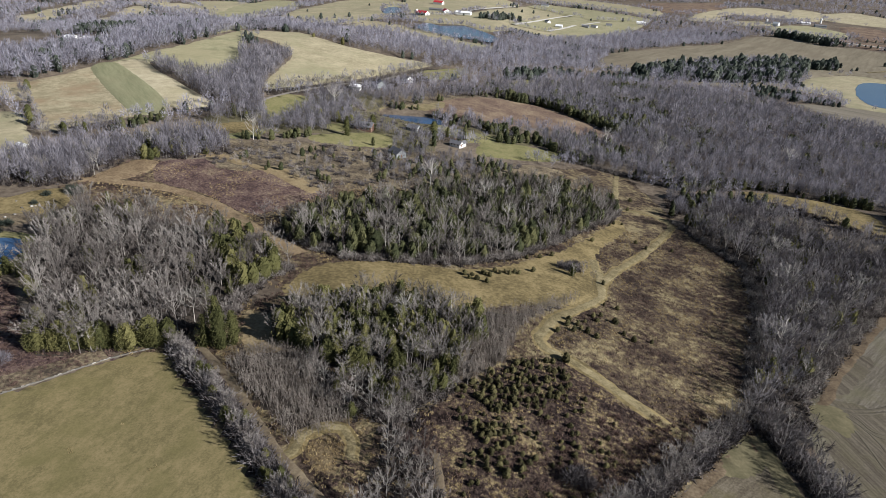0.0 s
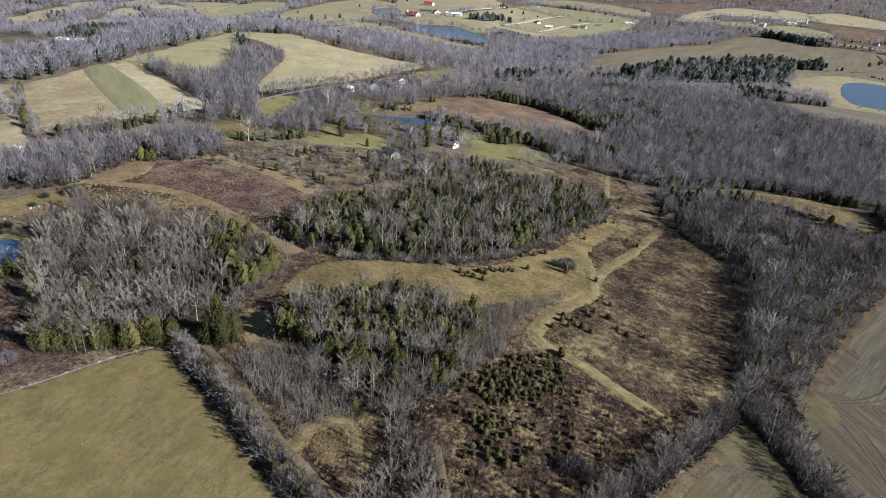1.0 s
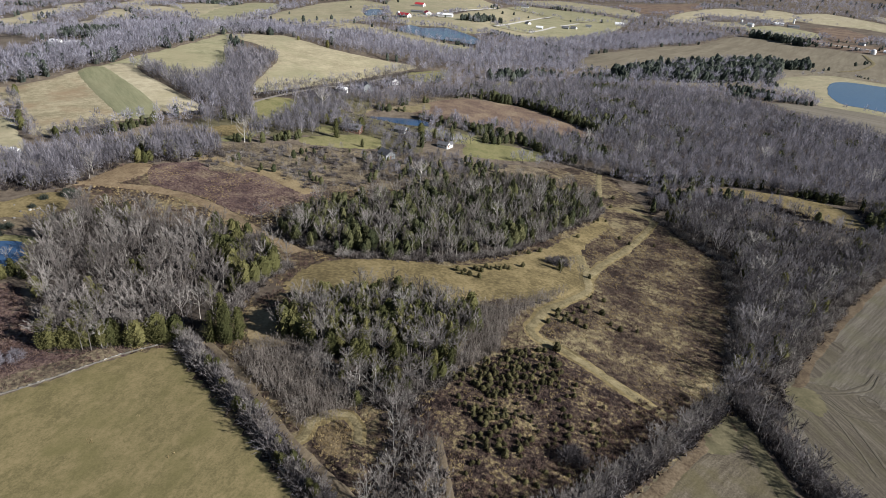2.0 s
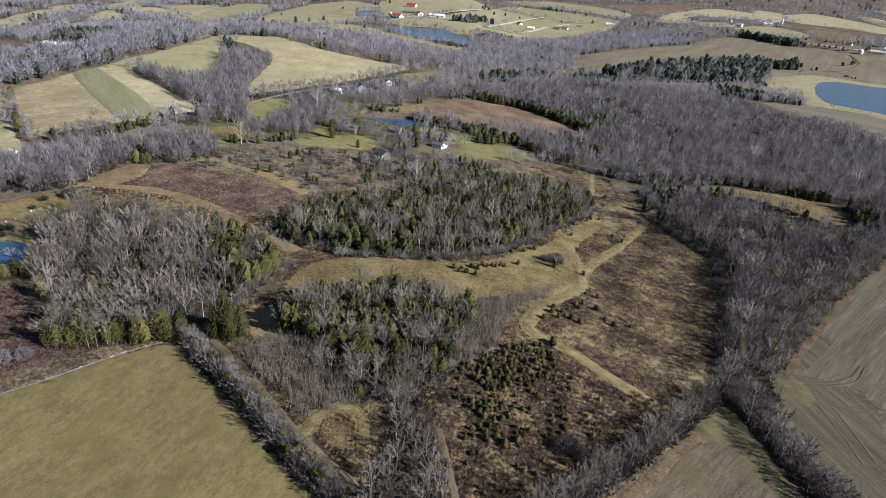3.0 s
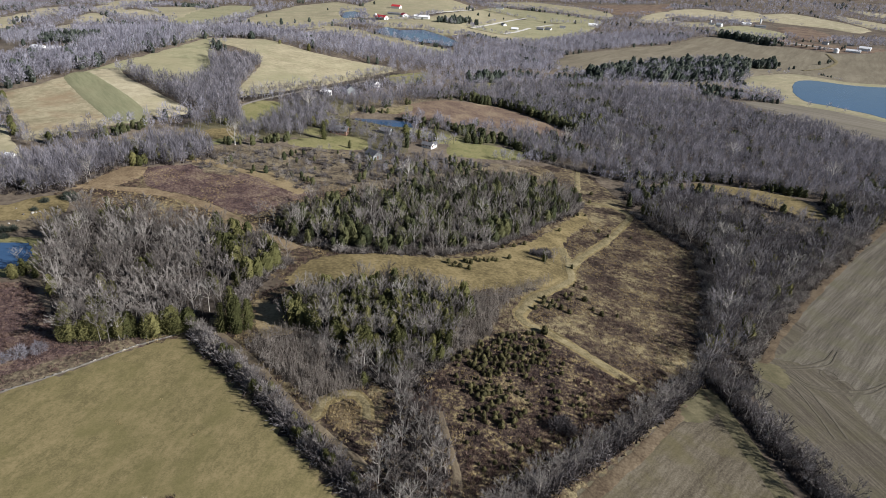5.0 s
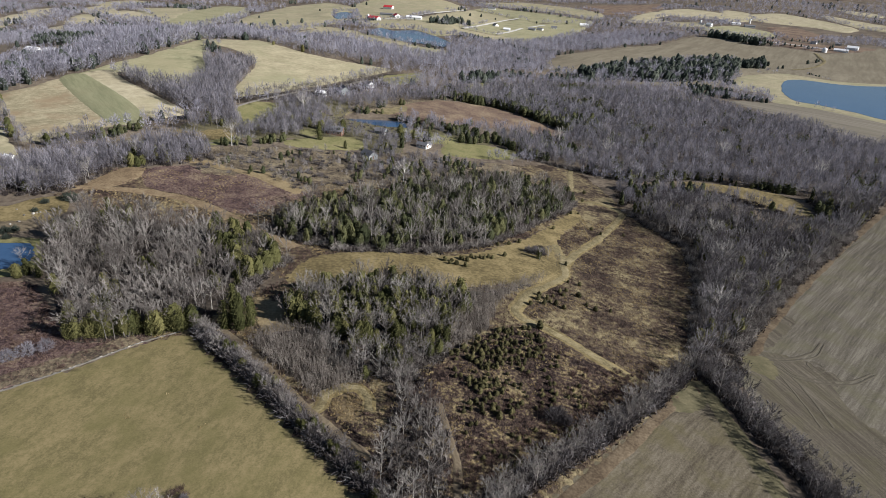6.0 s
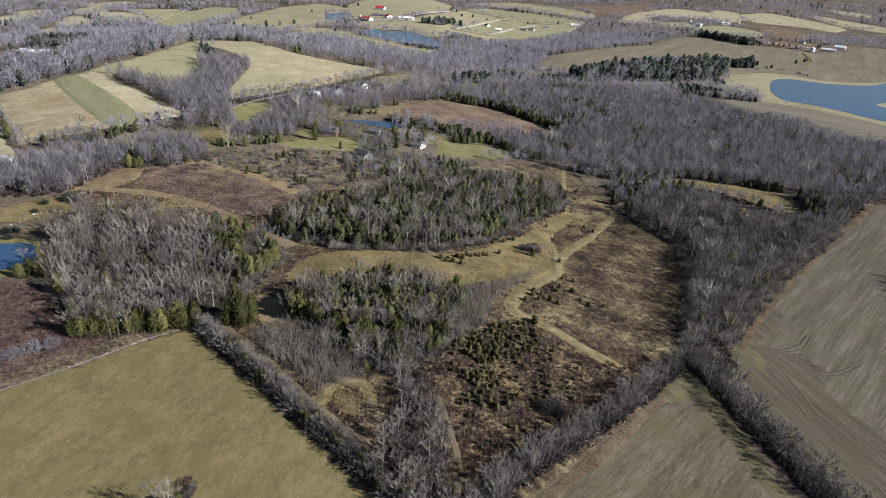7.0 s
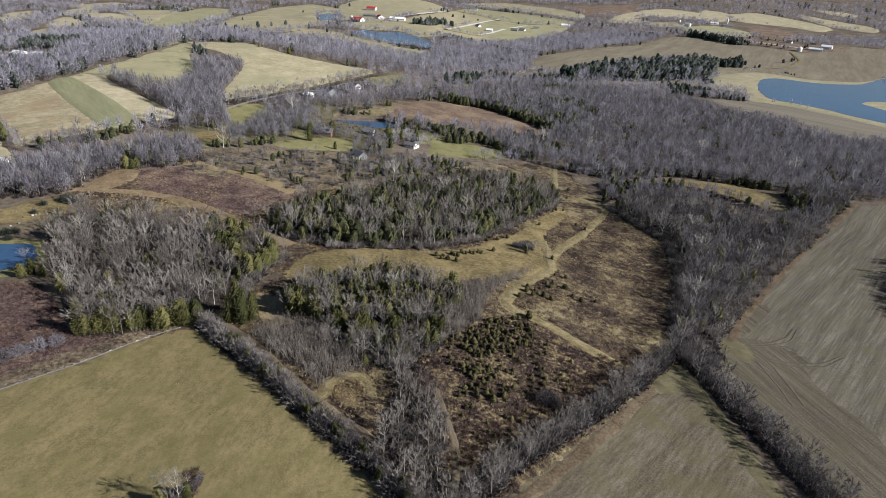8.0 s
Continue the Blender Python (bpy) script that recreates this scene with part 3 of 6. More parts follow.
def mass(name, spots, kinds, mats, label, category, seed=0, sink=0.0):
    """Many plants joined into one object; each spot is (x, y, scale)."""
    if not len(spots):
        return None
    rng = np.random.default_rng(seed)
    spots = np.asarray(spots, float)
    which = rng.integers(0, len(kinds), len(spots))
    V, F, M, T, n = [], [], [], [], 0
    for k, kind in enumerate(kinds):
        s = spots[which == k]
        if not len(s):
            continue
        a = rng.uniform(0, 2 * np.pi, len(s))
        sz = s[:, 2] * rng.uniform(0.9, 1.1, len(s))
        tints = rng.uniform(0, 1, len(s))
        base = np.column_stack([s[:, :2], land(s[:, 0], s[:, 1]) - sink])
        for mi, (v, f) in enumerate(kind):
            x = (v[None, :, 0] * np.cos(a)[:, None] - v[None, :, 1] * np.sin(a)[:, None]) * s[:, 2][:, None]
            y = (v[None, :, 0] * np.sin(a)[:, None] + v[None, :, 1] * np.cos(a)[:, None]) * s[:, 2][:, None]
            z = v[None, :, 2] * sz[:, None]
            p = np.stack([x, y, z], -1) + base[:, None, :]
            V.append(p.reshape(-1, 3))
            F.append((f[None] + (np.arange(len(s)) * len(v))[:, None, None] + n).reshape(-1, 3))
            M.append(np.full(len(f) * len(s), mi))
            T.append(np.repeat(tints, len(v)))
            n += len(s) * len(v)
    ob = new(name, mesh_of(name, np.vstack(V), np.vstack(F), mats, np.concatenate(M), np.concatenate(T)))
    return tagged(ob, label, category, kind="stuff")


TEMPLATES = {}


def planted(kind_name, key, kind, mats, part_names, x, y, scale, turn, label, category, group):
    """One tree as a thing with its parts; repeats share the meshes."""
    m = Matrix.LocRotScale((x, y, float(land(x, y)) - 0.1), Euler((0, 0, turn)), (scale, scale, scale))
    if key not in TEMPLATES:
        top = new(kind_name)
        for (v, f), material, pn in zip(kind, mats, part_names):
            ob = new(pn, mesh_of(pn, v, f, [material]))
            ob.parent = top
        TEMPLATES[key] = top
        tagged(top, label, category, group)
        top.matrix_basis = m
        return top
    src = TEMPLATES[key]
    keep = src.matrix_basis.copy()
    src.matrix_basis = Matrix()
    ob = copy_thing(src, m)
    src.matrix_basis = keep
    return tagged(ob, label, category, group)


SINGLE = {"bare": 0, "cedar": 0}


def wood(poly, spacing, cedar, seed, what, near_y=0.0, lod=0, high=(0.75, 1.1), cedar_high=(0.7, 1.15), clump=12.0, dark=False, twig=None, under=0.0, free=False, pale=0.0, floor=None):
    """A stand of bare trees and cedars on leaf litter; those nearer than near_y are things of their own."""
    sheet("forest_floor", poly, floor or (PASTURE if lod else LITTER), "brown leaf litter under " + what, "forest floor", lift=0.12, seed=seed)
    x, y, rng = scattered(poly, spacing, seed)
    # Farther stands take twig colours with more haze mixed in.
    twig = twig or (TWIG, COOL_TWIG, HAZE_TWIG, HAZE_TWIG)[lod]
    ok = np.ones(len(x), bool)
    for other in FIELDS if lod and not free else KEEP:
        ok &= ~inside(other, x, y)
    x, y = x[ok], y[ok]
    if under:
        ux, uy, ur = scattered(poly, under, seed + 500, jitter=0.6)
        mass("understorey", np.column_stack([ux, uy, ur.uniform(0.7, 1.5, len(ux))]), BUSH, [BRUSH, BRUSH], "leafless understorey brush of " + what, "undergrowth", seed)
    n = len(x)
    field = np.array([noise.noise(Vector((a / clump, b / clump, seed * 3.7))) for a, b in zip(x, y)])
    is_cedar = field + rng.normal(0, 0.3, n) > 0.55 - 1.1 * cedar if cedar > 0 else np.zeros(n, bool)
    hs, hc = rng.uniform(*high, n), rng.uniform(*cedar_high, n)
    turn = rng.uniform(0, 6.28, n)
    bare, ced, white = [], [], []
    foliage = CEDAR_FAR if lod > 1 else CEDAR_BLUE if dark else CEDAR
    for i in range(n):
        if is_cedar[i]:
            if y[i] < near_y and SINGLE["cedar"] < 300:
                SINGLE["cedar"] += 1
                k = int(rng.integers(len(CEDAR0)))
                planted("cedar_tree", ("cedar", k), CEDAR0[k], (BARK, CEDAR), ("trunk", "crown"), x[i], y[i], hc[i], turn[i],
                        "dense olive-green cedar in " + what, "cedar", "cedars of " + what)
            else:
                ced.append((x[i], y[i], hc[i]))
        elif rng.uniform() < pale:
            white.append((x[i], y[i], hs[i]))
        elif y[i] < near_y and SINGLE["bare"] < 300:
            SINGLE["bare"] += 1
            k = int(rng.integers(len(BARE0)))
            planted("bare_tree", ("bare", k, twig.name), BARE0[k], (BARK, twig), ("trunk", "crown"), x[i], y[i], hs[i], turn[i],
                    "leafless grey tree in " + what, "bare tree", "bare trees of " + what)
        else:
            bare.append((x[i], y[i], hs[i]))
    if lod == 1:
        mass("bare_woodland", [b for b in bare if b[1] > 560], BARE2, [BARK, twig], "leafless grey winter trees of " + what, "woodland", seed)
        bare = [b for b in bare if b[1] <= 560]
    mass("pale_trees", white, PALE, [PALE_BARK, WHITE_TWIG], "leafless trees with pale limbs in " + what, "bare trees", seed + 7)
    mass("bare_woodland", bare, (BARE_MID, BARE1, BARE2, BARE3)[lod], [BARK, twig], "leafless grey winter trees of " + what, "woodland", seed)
    mass("cedar_stand", ced, (CEDAR_MID, CEDAR1, CEDAR2, CEDAR2)[lod], [BARK, foliage], "dark green cedars among bare trees of " + what, "cedars", seed)


def thicket(poly, spacing, seed, what):
    """Crowded saplings on leaf litter."""
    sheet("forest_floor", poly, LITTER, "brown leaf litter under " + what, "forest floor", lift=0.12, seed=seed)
    x, y, rng = scattered(poly, spacing, seed, jitter=0.6)
    mass("saplings", np.column_stack([x, y, rng.uniform(0.7, 1.15, len(x))]), SAPLING, [SAPLING_TWIG, SAPLING_TWIG], "crowded leafless saplings of " + what, "saplings", seed)


def belt(line, width):
    """The plan of a strip along a line."""
    p = np.array(line, float)
    d = np.gradient(p, axis=0)
    d /= np.linalg.norm(d, axis=1)[:, None]
    s = np.column_stack([-d[:, 1], d[:, 0]]) * width / 2
    return [tuple(q) for q in np.vstack([p + s, (p - s)[::-1]])]


ground_sheet()

# ---- ground cover ----
WEEDY = [(-60, 203), (-95, 160), (-30, 100), (5, 60), (30, 60), (60, 120), (98, 170), (150, 300), (125, 350), (105, 450), (60, 430), (0, 400), (-80, 330), (-185, 320), (-200, 280), (-110, 240)]
sheet("old_field", WEEDY, MEADOW, "old field of brown and tan dry grass", "weedy field", lift=0.07, seed=1)
sheet("weed_patch", [(4, 160), (24, 179), (38, 185), (46, 176), (60, 165), (76, 160), (90, 168), (70, 150), (46, 128), (25, 110), (4, 84), (-12, 96), (-20, 112), (-28, 120), (-18, 128), (-10, 140)], WEEDS, "dark brown weeds with purple brambles", "weedy field", lift=0.12, seed=58)
sheet("meadow", [(46, 181), (60, 171), (74, 167), (90, 180), (106, 206), (128, 256), (138, 298), (122, 340), (116, 372), (108, 440), (100, 442), (94, 388), (92, 368), (107, 360), (90, 330), (84, 300), (70, 275), (63, 250), (60, 230), (50, 212), (42, 200), (38, 190)], MEADOW, "open meadow of tan and brown standing grass", "meadow", lift=0.12, seed=51)
sheet("straw_patch", [(-31, 129), (-29, 134), (-24, 136), (-20, 133), (-19, 126), (-24, 121)], GOLD, "golden-brown straw inside the mown loop", "weedy field", lift=0.13, seed=52)
sheet("old_pasture", [(-135, 320), (-150, 345), (-150, 370), (-125, 380), (-93, 388), (-58, 398), (-20, 414), (12, 409), (45, 424), (62, 420), (40, 392), (-32, 335), (-62, 318), (-80, 308), (-104, 326)], SCRUBLAND, "brown old pasture with scattered bushes", "pasture", lift=0.18, seed=56)
sheet("weedy_margin", [(-240, 120), (-160, 190), (-149, 190), (-128, 167), (-112, 154), (-95, 158), (-91, 157), (-109, 141), (-125, 128), (-180, 80), (-240, 40)], PURPLE, "purple-brown bramble strip beside the fence", "weedy field", lift=0.1, seed=2)
sheet("hay_field", [(-220, 40), (-180, 78), (-125, 126), (-109, 139), (-93, 156), (-82, 163), (-67, 149), (-55, 137), (-43, 125), (-32, 114), (-24, 105), (-15, 97), (-2, 84), (0, 60), (-4, -60), (-160, -60)], HAY, "mown hay field with olive and tan patches", "hay field", seed=3)
sheet("crop_field", [(4, 78), (19, 94), (29, 103), (51, 125), (80, 156), (94, 168), (95, 152), (97, 130), (99, 112), (100, 106), (106, 60), (100, -60), (4, -60)], STUBBLE, "grey-brown harvested crop field in stubble", "crop field", seed=4)
sheet("crop_field", [(317, 396), (229, 311), (174, 254), (140, 215), (121, 189), (113, 172), (112, 150), (115, 125), (119, 105), (128, 40), (300, 20), (450, 250), (450, 380), (337, 392)], CROP, "wide grey stubble field with curved tractor tracks", "crop field", seed=5)
sheet("damp_stubble", [(119, 187), (128, 196), (146, 194), (158, 184), (150, 165), (156, 140), (150, 110), (160, 70), (152, 30), (130, 30), (120, 105), (114, 150)], CROP_DARK, "darker stubble beside the hedgerow", "crop field", lift=0.2, wobble=1.2, seed=59)
sheet("mown_meadow", [(-60, 203), (-55, 223), (-44, 232), (-21, 237), (1, 238), (21, 249), (45, 278), (64, 309), (86, 347), (88, 329), (68, 292), (61, 259), (59, 238), (47, 222), (26, 214), (4, 202), (-17, 197), (-46, 196)], MOWN, "mown tan-green meadow between two woods", "meadow", lift=0.14, seed=6)
ribbon("track_verge", [(76, 157), (70, 160), (64, 164), (52, 174), (41, 183), (33, 187), (31, 193), (35, 202), (38, 209), (48, 221), (59, 236), (61, 252), (63, 264), (61, 262), (62, 278)], 6.0, MOWN, "rough tan verge of the mown track", "verge", lift=0.17, seed=53)
ribbon("track_verge", [(-36, 124), (-32, 128), (-31, 134), (-26, 138), (-22, 138), (-19, 134), (-18, 128)], 4.5, MOWN, "rough tan verge of the mown loop", "verge", lift=0.17, seed=54)
ribbon("track_verge", [(91, 365), (109, 364), (117, 349), (106, 326), (90, 298), (73, 273), (60, 248)], 5.5, MOWN, "rough tan verge of the wood track", "verge", lift=0.17, seed=55)
ribbon("mown_track", [(76, 157), (70, 160), (64, 164), (52, 174), (41, 183), (33, 187), (31, 193), (35, 202), (38, 209), (48, 221), (59, 236), (61, 252), (63, 264), (61, 262), (62, 278)], 3.6, TRACK, "pale mown track winding through the weeds", seed=7)
ribbon("mown_track", [(103, 445), (92, 389), (91, 365), (109, 364), (117, 349), (106, 326), (90, 298), (73, 273), (60, 248)], 3.4, TRACK, "pale mown track along the wood", seed=8)
ribbon("mown_track", [(-36, 124), (-32, 128), (-31, 134), (-26, 138), (-22, 138), (-19, 134), (-18, 128)], 2.6, TRACK, "pale mown loop round a weedy patch", seed=9)
ribbon("dirt_track", [(-72, 166), (-59, 154), (-37, 129), (-29, 122), (-19, 114), (-13, 108)], 2.2, TRAIL, "brown dirt track behind the hedgerow", seed=10)
ribbon("dirt_track", [(2, 134), (4, 126), (7, 112), (7, 102), (6, 90), (3, 82)], 2.0, TRAIL, "brown footworn track through weeds", seed=11)
sheet("sedge_clearing", [(-66, 188), (-57, 184), (-48, 171), (-49, 165), (-57, 164), (-63, 175)], ORANGE, "orange-tan grass clearing beside cedars", "clearing", lift=0.2, seed=12)
ribbon("dirt_track", [(-200, 285), (-179, 288), (-155, 290), (-130, 285), (-112, 274), (-93, 258), (-77, 248), (-62, 235)], 6.0, DIRT, "tan dirt track between the woods", seed=13)
sheet("bramble_field", [(-166, 320), (-144, 335), (-113, 331), (-69, 306), (-79, 292), (-95, 269), (-127, 288), (-155, 297)], PURPLE, "purple-brown field of dead brambles", "weedy field", lift=0.16, seed=14)
sheet("bare_wedge", [(-184, 292), (-177, 319), (-166, 320), (-164, 307), (-171, 292)], DIRT, "tan wedge of bare grass beside the brambles", "bare soil", lift=0.25, seed=64)
sheet("bare_slope", [(-153, 340), (-145, 348), (-136, 344), (-122, 337), (-102, 336), (-76, 311), (-79, 304), (-105, 324), (-123, 331), (-145, 338)], ORANGE, "worn pale slope of bare soil", "bare soil", lift=0.3, seed=15)
sheet("yard_clearing", [(-262, 228), (-258, 248), (-222, 258), (-203, 258), (-198, 267), (-190, 273), (-184, 274), (-176, 263), (-173, 245), (-179, 238), (-205, 236)], MOWN, "tan grassy clearing beside the pond", "clearing", seed=16)
POND_LEFT = [(-196, 218), (-172, 223), (-164, 215), (-161, 204), (-170, 198), (-192, 196)]
sheet("lawn", [(-205, 212), (-196, 226), (-170, 229), (-158, 216), (-156, 200), (-168, 192), (-200, 190)], LAWN, "green grassy bank round the pond", "lawn", seed=17)
sheet("pond", POND_LEFT, WATER, "small blue farm pond beside the wood", "pond", level=6.8, seed=18)
sheet("lawn", [(-106, 402), (-82, 424), (-63, 432), (-54, 421), (-57, 407), (-76, 396), (-98, 392)], LAWN, "green mown lawn among scattered trees", "lawn", lift=0.3, seed=19)
sheet("lawn", [(-31, 491), (-17, 478), (11, 479), (17, 475), (12, 462), (-7, 451), (-27, 473)], LAWN, "green lawn round the white house", "lawn", lift=0.3, seed=20)
sheet("pasture", [(7, 455), (24, 466), (41, 468), (67, 463), (57, 445), (31, 431), (4, 423)], LAWN, "green sloping pasture below the house", "pasture", lift=0.35, seed=21)
sheet("lawn", [(-154, 376), (-143, 398), (-134, 394), (-143, 376)], LAWN, "small green glade beside bare trees", "lawn", lift=0.3, seed=22)
sheet("lawn", [(-159, 469), (-149, 487), (-137, 493), (-130, 479), (-130, 457), (-132, 426), (-141, 419), (-153, 447)], LAWN, "green lawn inside a curving lane", "lawn", lift=0.3, seed=23)
sheet("pond", [(-79, 490), (-77, 520), (-69, 524), (-53, 524), (-38, 521), (-29, 512), (-27, 486), (-33, 483), (-43, 486), (-56, 500), (-72, 506)], WATER, "dark blue pond ringed by trees", "pond", level=-2.4, seed=24)
sheet("bramble_field", [(-58, 525), (-39, 566), (-23, 590), (-1, 612), (21, 618), (44, 620), (66, 614), (90, 600), (127, 555), (112, 526), (78, 535), (40, 535), (17, 514), (-4, 522), (-24, 532), (-46, 524)], BROWNFIELD, "brown fallow field edged by cedars", "fallow field", lift=0.3, seed=25)
sheet("hill_field", [(-400, 420), (-321, 431), (-295, 491), (-260, 495), (-189, 437), (-208, 407), (-232, 369), (-247, 346), (-287, 392)], ROUGH_HILL, "tan hay field on the hillside", "field", lift=0.3, seed=26)
sheet("green_strip", [(-298, 478), (-289, 498), (-210, 420), (-221, 396)], STRIP, "green strip of winter wheat", "field", lift=0.85, wobble=0.1, seed=27)
sheet("stubble_strip", [(-290, 495), (-280, 518), (-255, 492), (-190, 440), (-189, 427), (-209, 418)], TANFIELD, "pale tan strip of stubble", "field", lift=0.6, wobble=0.1, seed=28)
sheet("hill_pasture", [(-296, 492), (-287, 533), (-266, 618), (-260, 691), (-219, 572), (-206, 534), (-208, 496), (-234, 494), (-269, 519)], GREENFIELD, "smooth green-tan pasture on the hill", "pasture", lift=0.3, seed=29)
sheet("hill_pasture", [(-256, 685), (-215, 740), (-189, 727), (-134, 710), (-59, 723), (-93, 649), (-128, 569), (-169, 492), (-180, 587), (-185, 624), (-211, 653)], HILL, "pale tan pasture on the hill", "pasture", lift=0.3, seed=30)
sheet("ridge_field", [(163, 987), (219, 1147), (330, 1280), (420, 1400), (506, 1474), (619, 1629), (702, 1679), (745, 1610), (783, 1542), (826, 1547), (884, 1459), (986, 1485), (1050, 1559), (1125, 1583), (1221, 1457), (990, 1161), (858, 1121), (793, 1063), (741, 1030), (660, 1026), (621, 1072), (585, 1109), (495, 1029), (409, 920), (316, 886), (231, 900)], RIDGE, "broad tan field on the far ridge", "field", lift=0.5, seed=31)
sheet("pond_bank", [(430, 900), (460, 960), (495, 1020), (568, 1080), (629, 1088), (668, 1040), (741, 1030), (902, 1140), (990, 1130), (700, 700), (548, 600), (529, 659), (514, 706), (477, 766), (437, 792), (464, 860)], HILL, "tan grass bank round the large pond", "bank", lift=0.55, seed=32)
sheet("pond", [(531, 959), (565, 1008), (592, 1022), (614, 1012), (634, 996), (670, 990), (726, 1002), (781, 1047), (828, 1091), (878, 1101), (932, 1087), (775, 890), (657, 839), (637, 838), (615, 824), (603, 814), (604, 803), (607, 788), (608, 771), (639, 719), (575, 639), (547, 684), (526, 725), (520, 750), (504, 774), (492, 793), (476, 806), (476, 832), (494, 885)], WATER, "large blue farm pond below the ridge", "pond", level=-13.3, wobble=0.2, seed=33)
sheet("clearing", [(186, 430), (206, 428), (242, 418), (255, 399), (250, 362), (239, 355), (234, 371), (212, 397), (184, 412)], MOWN, "tan grass clearing inside the big wood", "clearing", lift=0.4, seed=34)
sheet("terraced_field", [(376, 785), (437, 790), (477, 764), (514, 704), (529, 657), (565, 590), (490, 555), (413, 587), (405, 637), (389, 724)], TERRACE, "pale terraced field with fine furrows", "field", lift=0.45, seed=35)

sheet("lawn", [(-105, 430), (-95, 440), (-88, 438), (-88, 429), (-95, 422)], LAWN, "narrow green lawn beside the brown house", "lawn", lift=0.3, seed=36)
sheet("lawn", [(-67, 673), (-48, 699), (-25, 731), (-22, 715), (-33, 676), (-53, 654)], LAWN, "green paddock beside the lane", "lawn", lift=0.3, seed=37)
sheet("sedge_bank", [(-58, 525), (-39, 566), (-31, 567), (-31, 547), (-46, 524)], TRACK, "tan grassy bank above the pond", "bank", lift=0.45, seed=38)

sheet("yard_litter", [(-194, 224), (-187, 229), (-183, 233), (-176, 239), (-172, 243), (-183, 246), (-195, 242), (-202, 236)], TRAIL, "brown leaf litter below the yard", "bare soil", lift=0.2, seed=43)
ribbon("pond_dam", [(-82, 520), (-69, 526), (-53, 527), (-34, 519)], 4.5, TRACK, "pale grassy dam behind the pond", "bank", lift=0.9, step=3, seed=44)
sheet("creek_meadow", [(-209, 346), (-200, 365), (-178, 394), (-166, 395), (-144, 413), (-139, 396), (-156, 379), (-172, 370), (-190, 347)], MOWN, "tan-green meadow strip along the creek", "meadow", lift=0.35, seed=41)
sheet("trailer_field", [(-330, 350), (-283, 372), (-258, 345), (-240, 326), (-230, 318), (-231, 302), (-262, 298), (-330, 320)], HILL, "tan field round a white trailer", "field", lift=0.35, seed=42)


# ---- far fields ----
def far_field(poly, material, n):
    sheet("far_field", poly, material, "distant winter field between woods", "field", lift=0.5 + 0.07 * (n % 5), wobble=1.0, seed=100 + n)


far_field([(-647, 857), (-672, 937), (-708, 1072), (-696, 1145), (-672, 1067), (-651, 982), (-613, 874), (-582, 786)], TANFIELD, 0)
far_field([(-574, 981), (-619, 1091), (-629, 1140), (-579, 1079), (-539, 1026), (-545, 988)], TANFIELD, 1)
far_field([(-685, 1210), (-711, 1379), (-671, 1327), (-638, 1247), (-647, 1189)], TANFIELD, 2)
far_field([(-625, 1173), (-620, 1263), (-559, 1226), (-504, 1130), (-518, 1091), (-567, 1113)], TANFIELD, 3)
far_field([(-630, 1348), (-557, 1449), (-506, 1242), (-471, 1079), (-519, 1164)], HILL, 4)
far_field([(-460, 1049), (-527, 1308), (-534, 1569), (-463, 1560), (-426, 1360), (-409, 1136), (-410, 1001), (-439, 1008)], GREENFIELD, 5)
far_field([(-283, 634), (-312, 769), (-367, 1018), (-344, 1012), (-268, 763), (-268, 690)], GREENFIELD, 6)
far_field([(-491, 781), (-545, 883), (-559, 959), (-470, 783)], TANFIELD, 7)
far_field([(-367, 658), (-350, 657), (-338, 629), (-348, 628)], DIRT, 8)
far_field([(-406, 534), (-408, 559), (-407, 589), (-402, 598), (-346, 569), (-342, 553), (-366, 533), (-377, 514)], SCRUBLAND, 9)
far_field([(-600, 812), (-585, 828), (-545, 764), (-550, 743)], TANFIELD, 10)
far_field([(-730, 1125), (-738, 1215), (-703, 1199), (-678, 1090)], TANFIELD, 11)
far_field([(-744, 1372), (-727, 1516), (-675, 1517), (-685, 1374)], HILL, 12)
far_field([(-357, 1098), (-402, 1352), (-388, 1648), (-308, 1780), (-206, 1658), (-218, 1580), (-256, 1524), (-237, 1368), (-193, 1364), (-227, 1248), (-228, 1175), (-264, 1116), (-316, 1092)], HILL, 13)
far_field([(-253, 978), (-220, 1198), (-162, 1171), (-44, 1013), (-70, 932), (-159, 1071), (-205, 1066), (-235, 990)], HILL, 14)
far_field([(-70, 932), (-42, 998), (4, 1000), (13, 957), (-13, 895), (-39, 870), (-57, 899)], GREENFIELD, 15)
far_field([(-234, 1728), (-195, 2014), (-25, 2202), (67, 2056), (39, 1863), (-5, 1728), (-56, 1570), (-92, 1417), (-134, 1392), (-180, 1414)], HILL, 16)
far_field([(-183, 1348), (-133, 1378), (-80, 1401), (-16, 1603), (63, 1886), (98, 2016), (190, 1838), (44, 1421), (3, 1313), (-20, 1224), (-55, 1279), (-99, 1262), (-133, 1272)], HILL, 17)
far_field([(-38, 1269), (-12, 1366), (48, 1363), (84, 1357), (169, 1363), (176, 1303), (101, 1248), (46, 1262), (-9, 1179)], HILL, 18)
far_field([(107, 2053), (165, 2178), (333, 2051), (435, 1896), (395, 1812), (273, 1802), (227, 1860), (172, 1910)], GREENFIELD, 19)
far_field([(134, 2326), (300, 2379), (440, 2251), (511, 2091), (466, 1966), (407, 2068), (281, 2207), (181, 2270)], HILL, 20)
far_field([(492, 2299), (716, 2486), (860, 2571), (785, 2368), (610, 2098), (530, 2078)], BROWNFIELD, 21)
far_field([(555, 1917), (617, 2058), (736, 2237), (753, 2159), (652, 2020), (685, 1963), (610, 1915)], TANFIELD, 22)
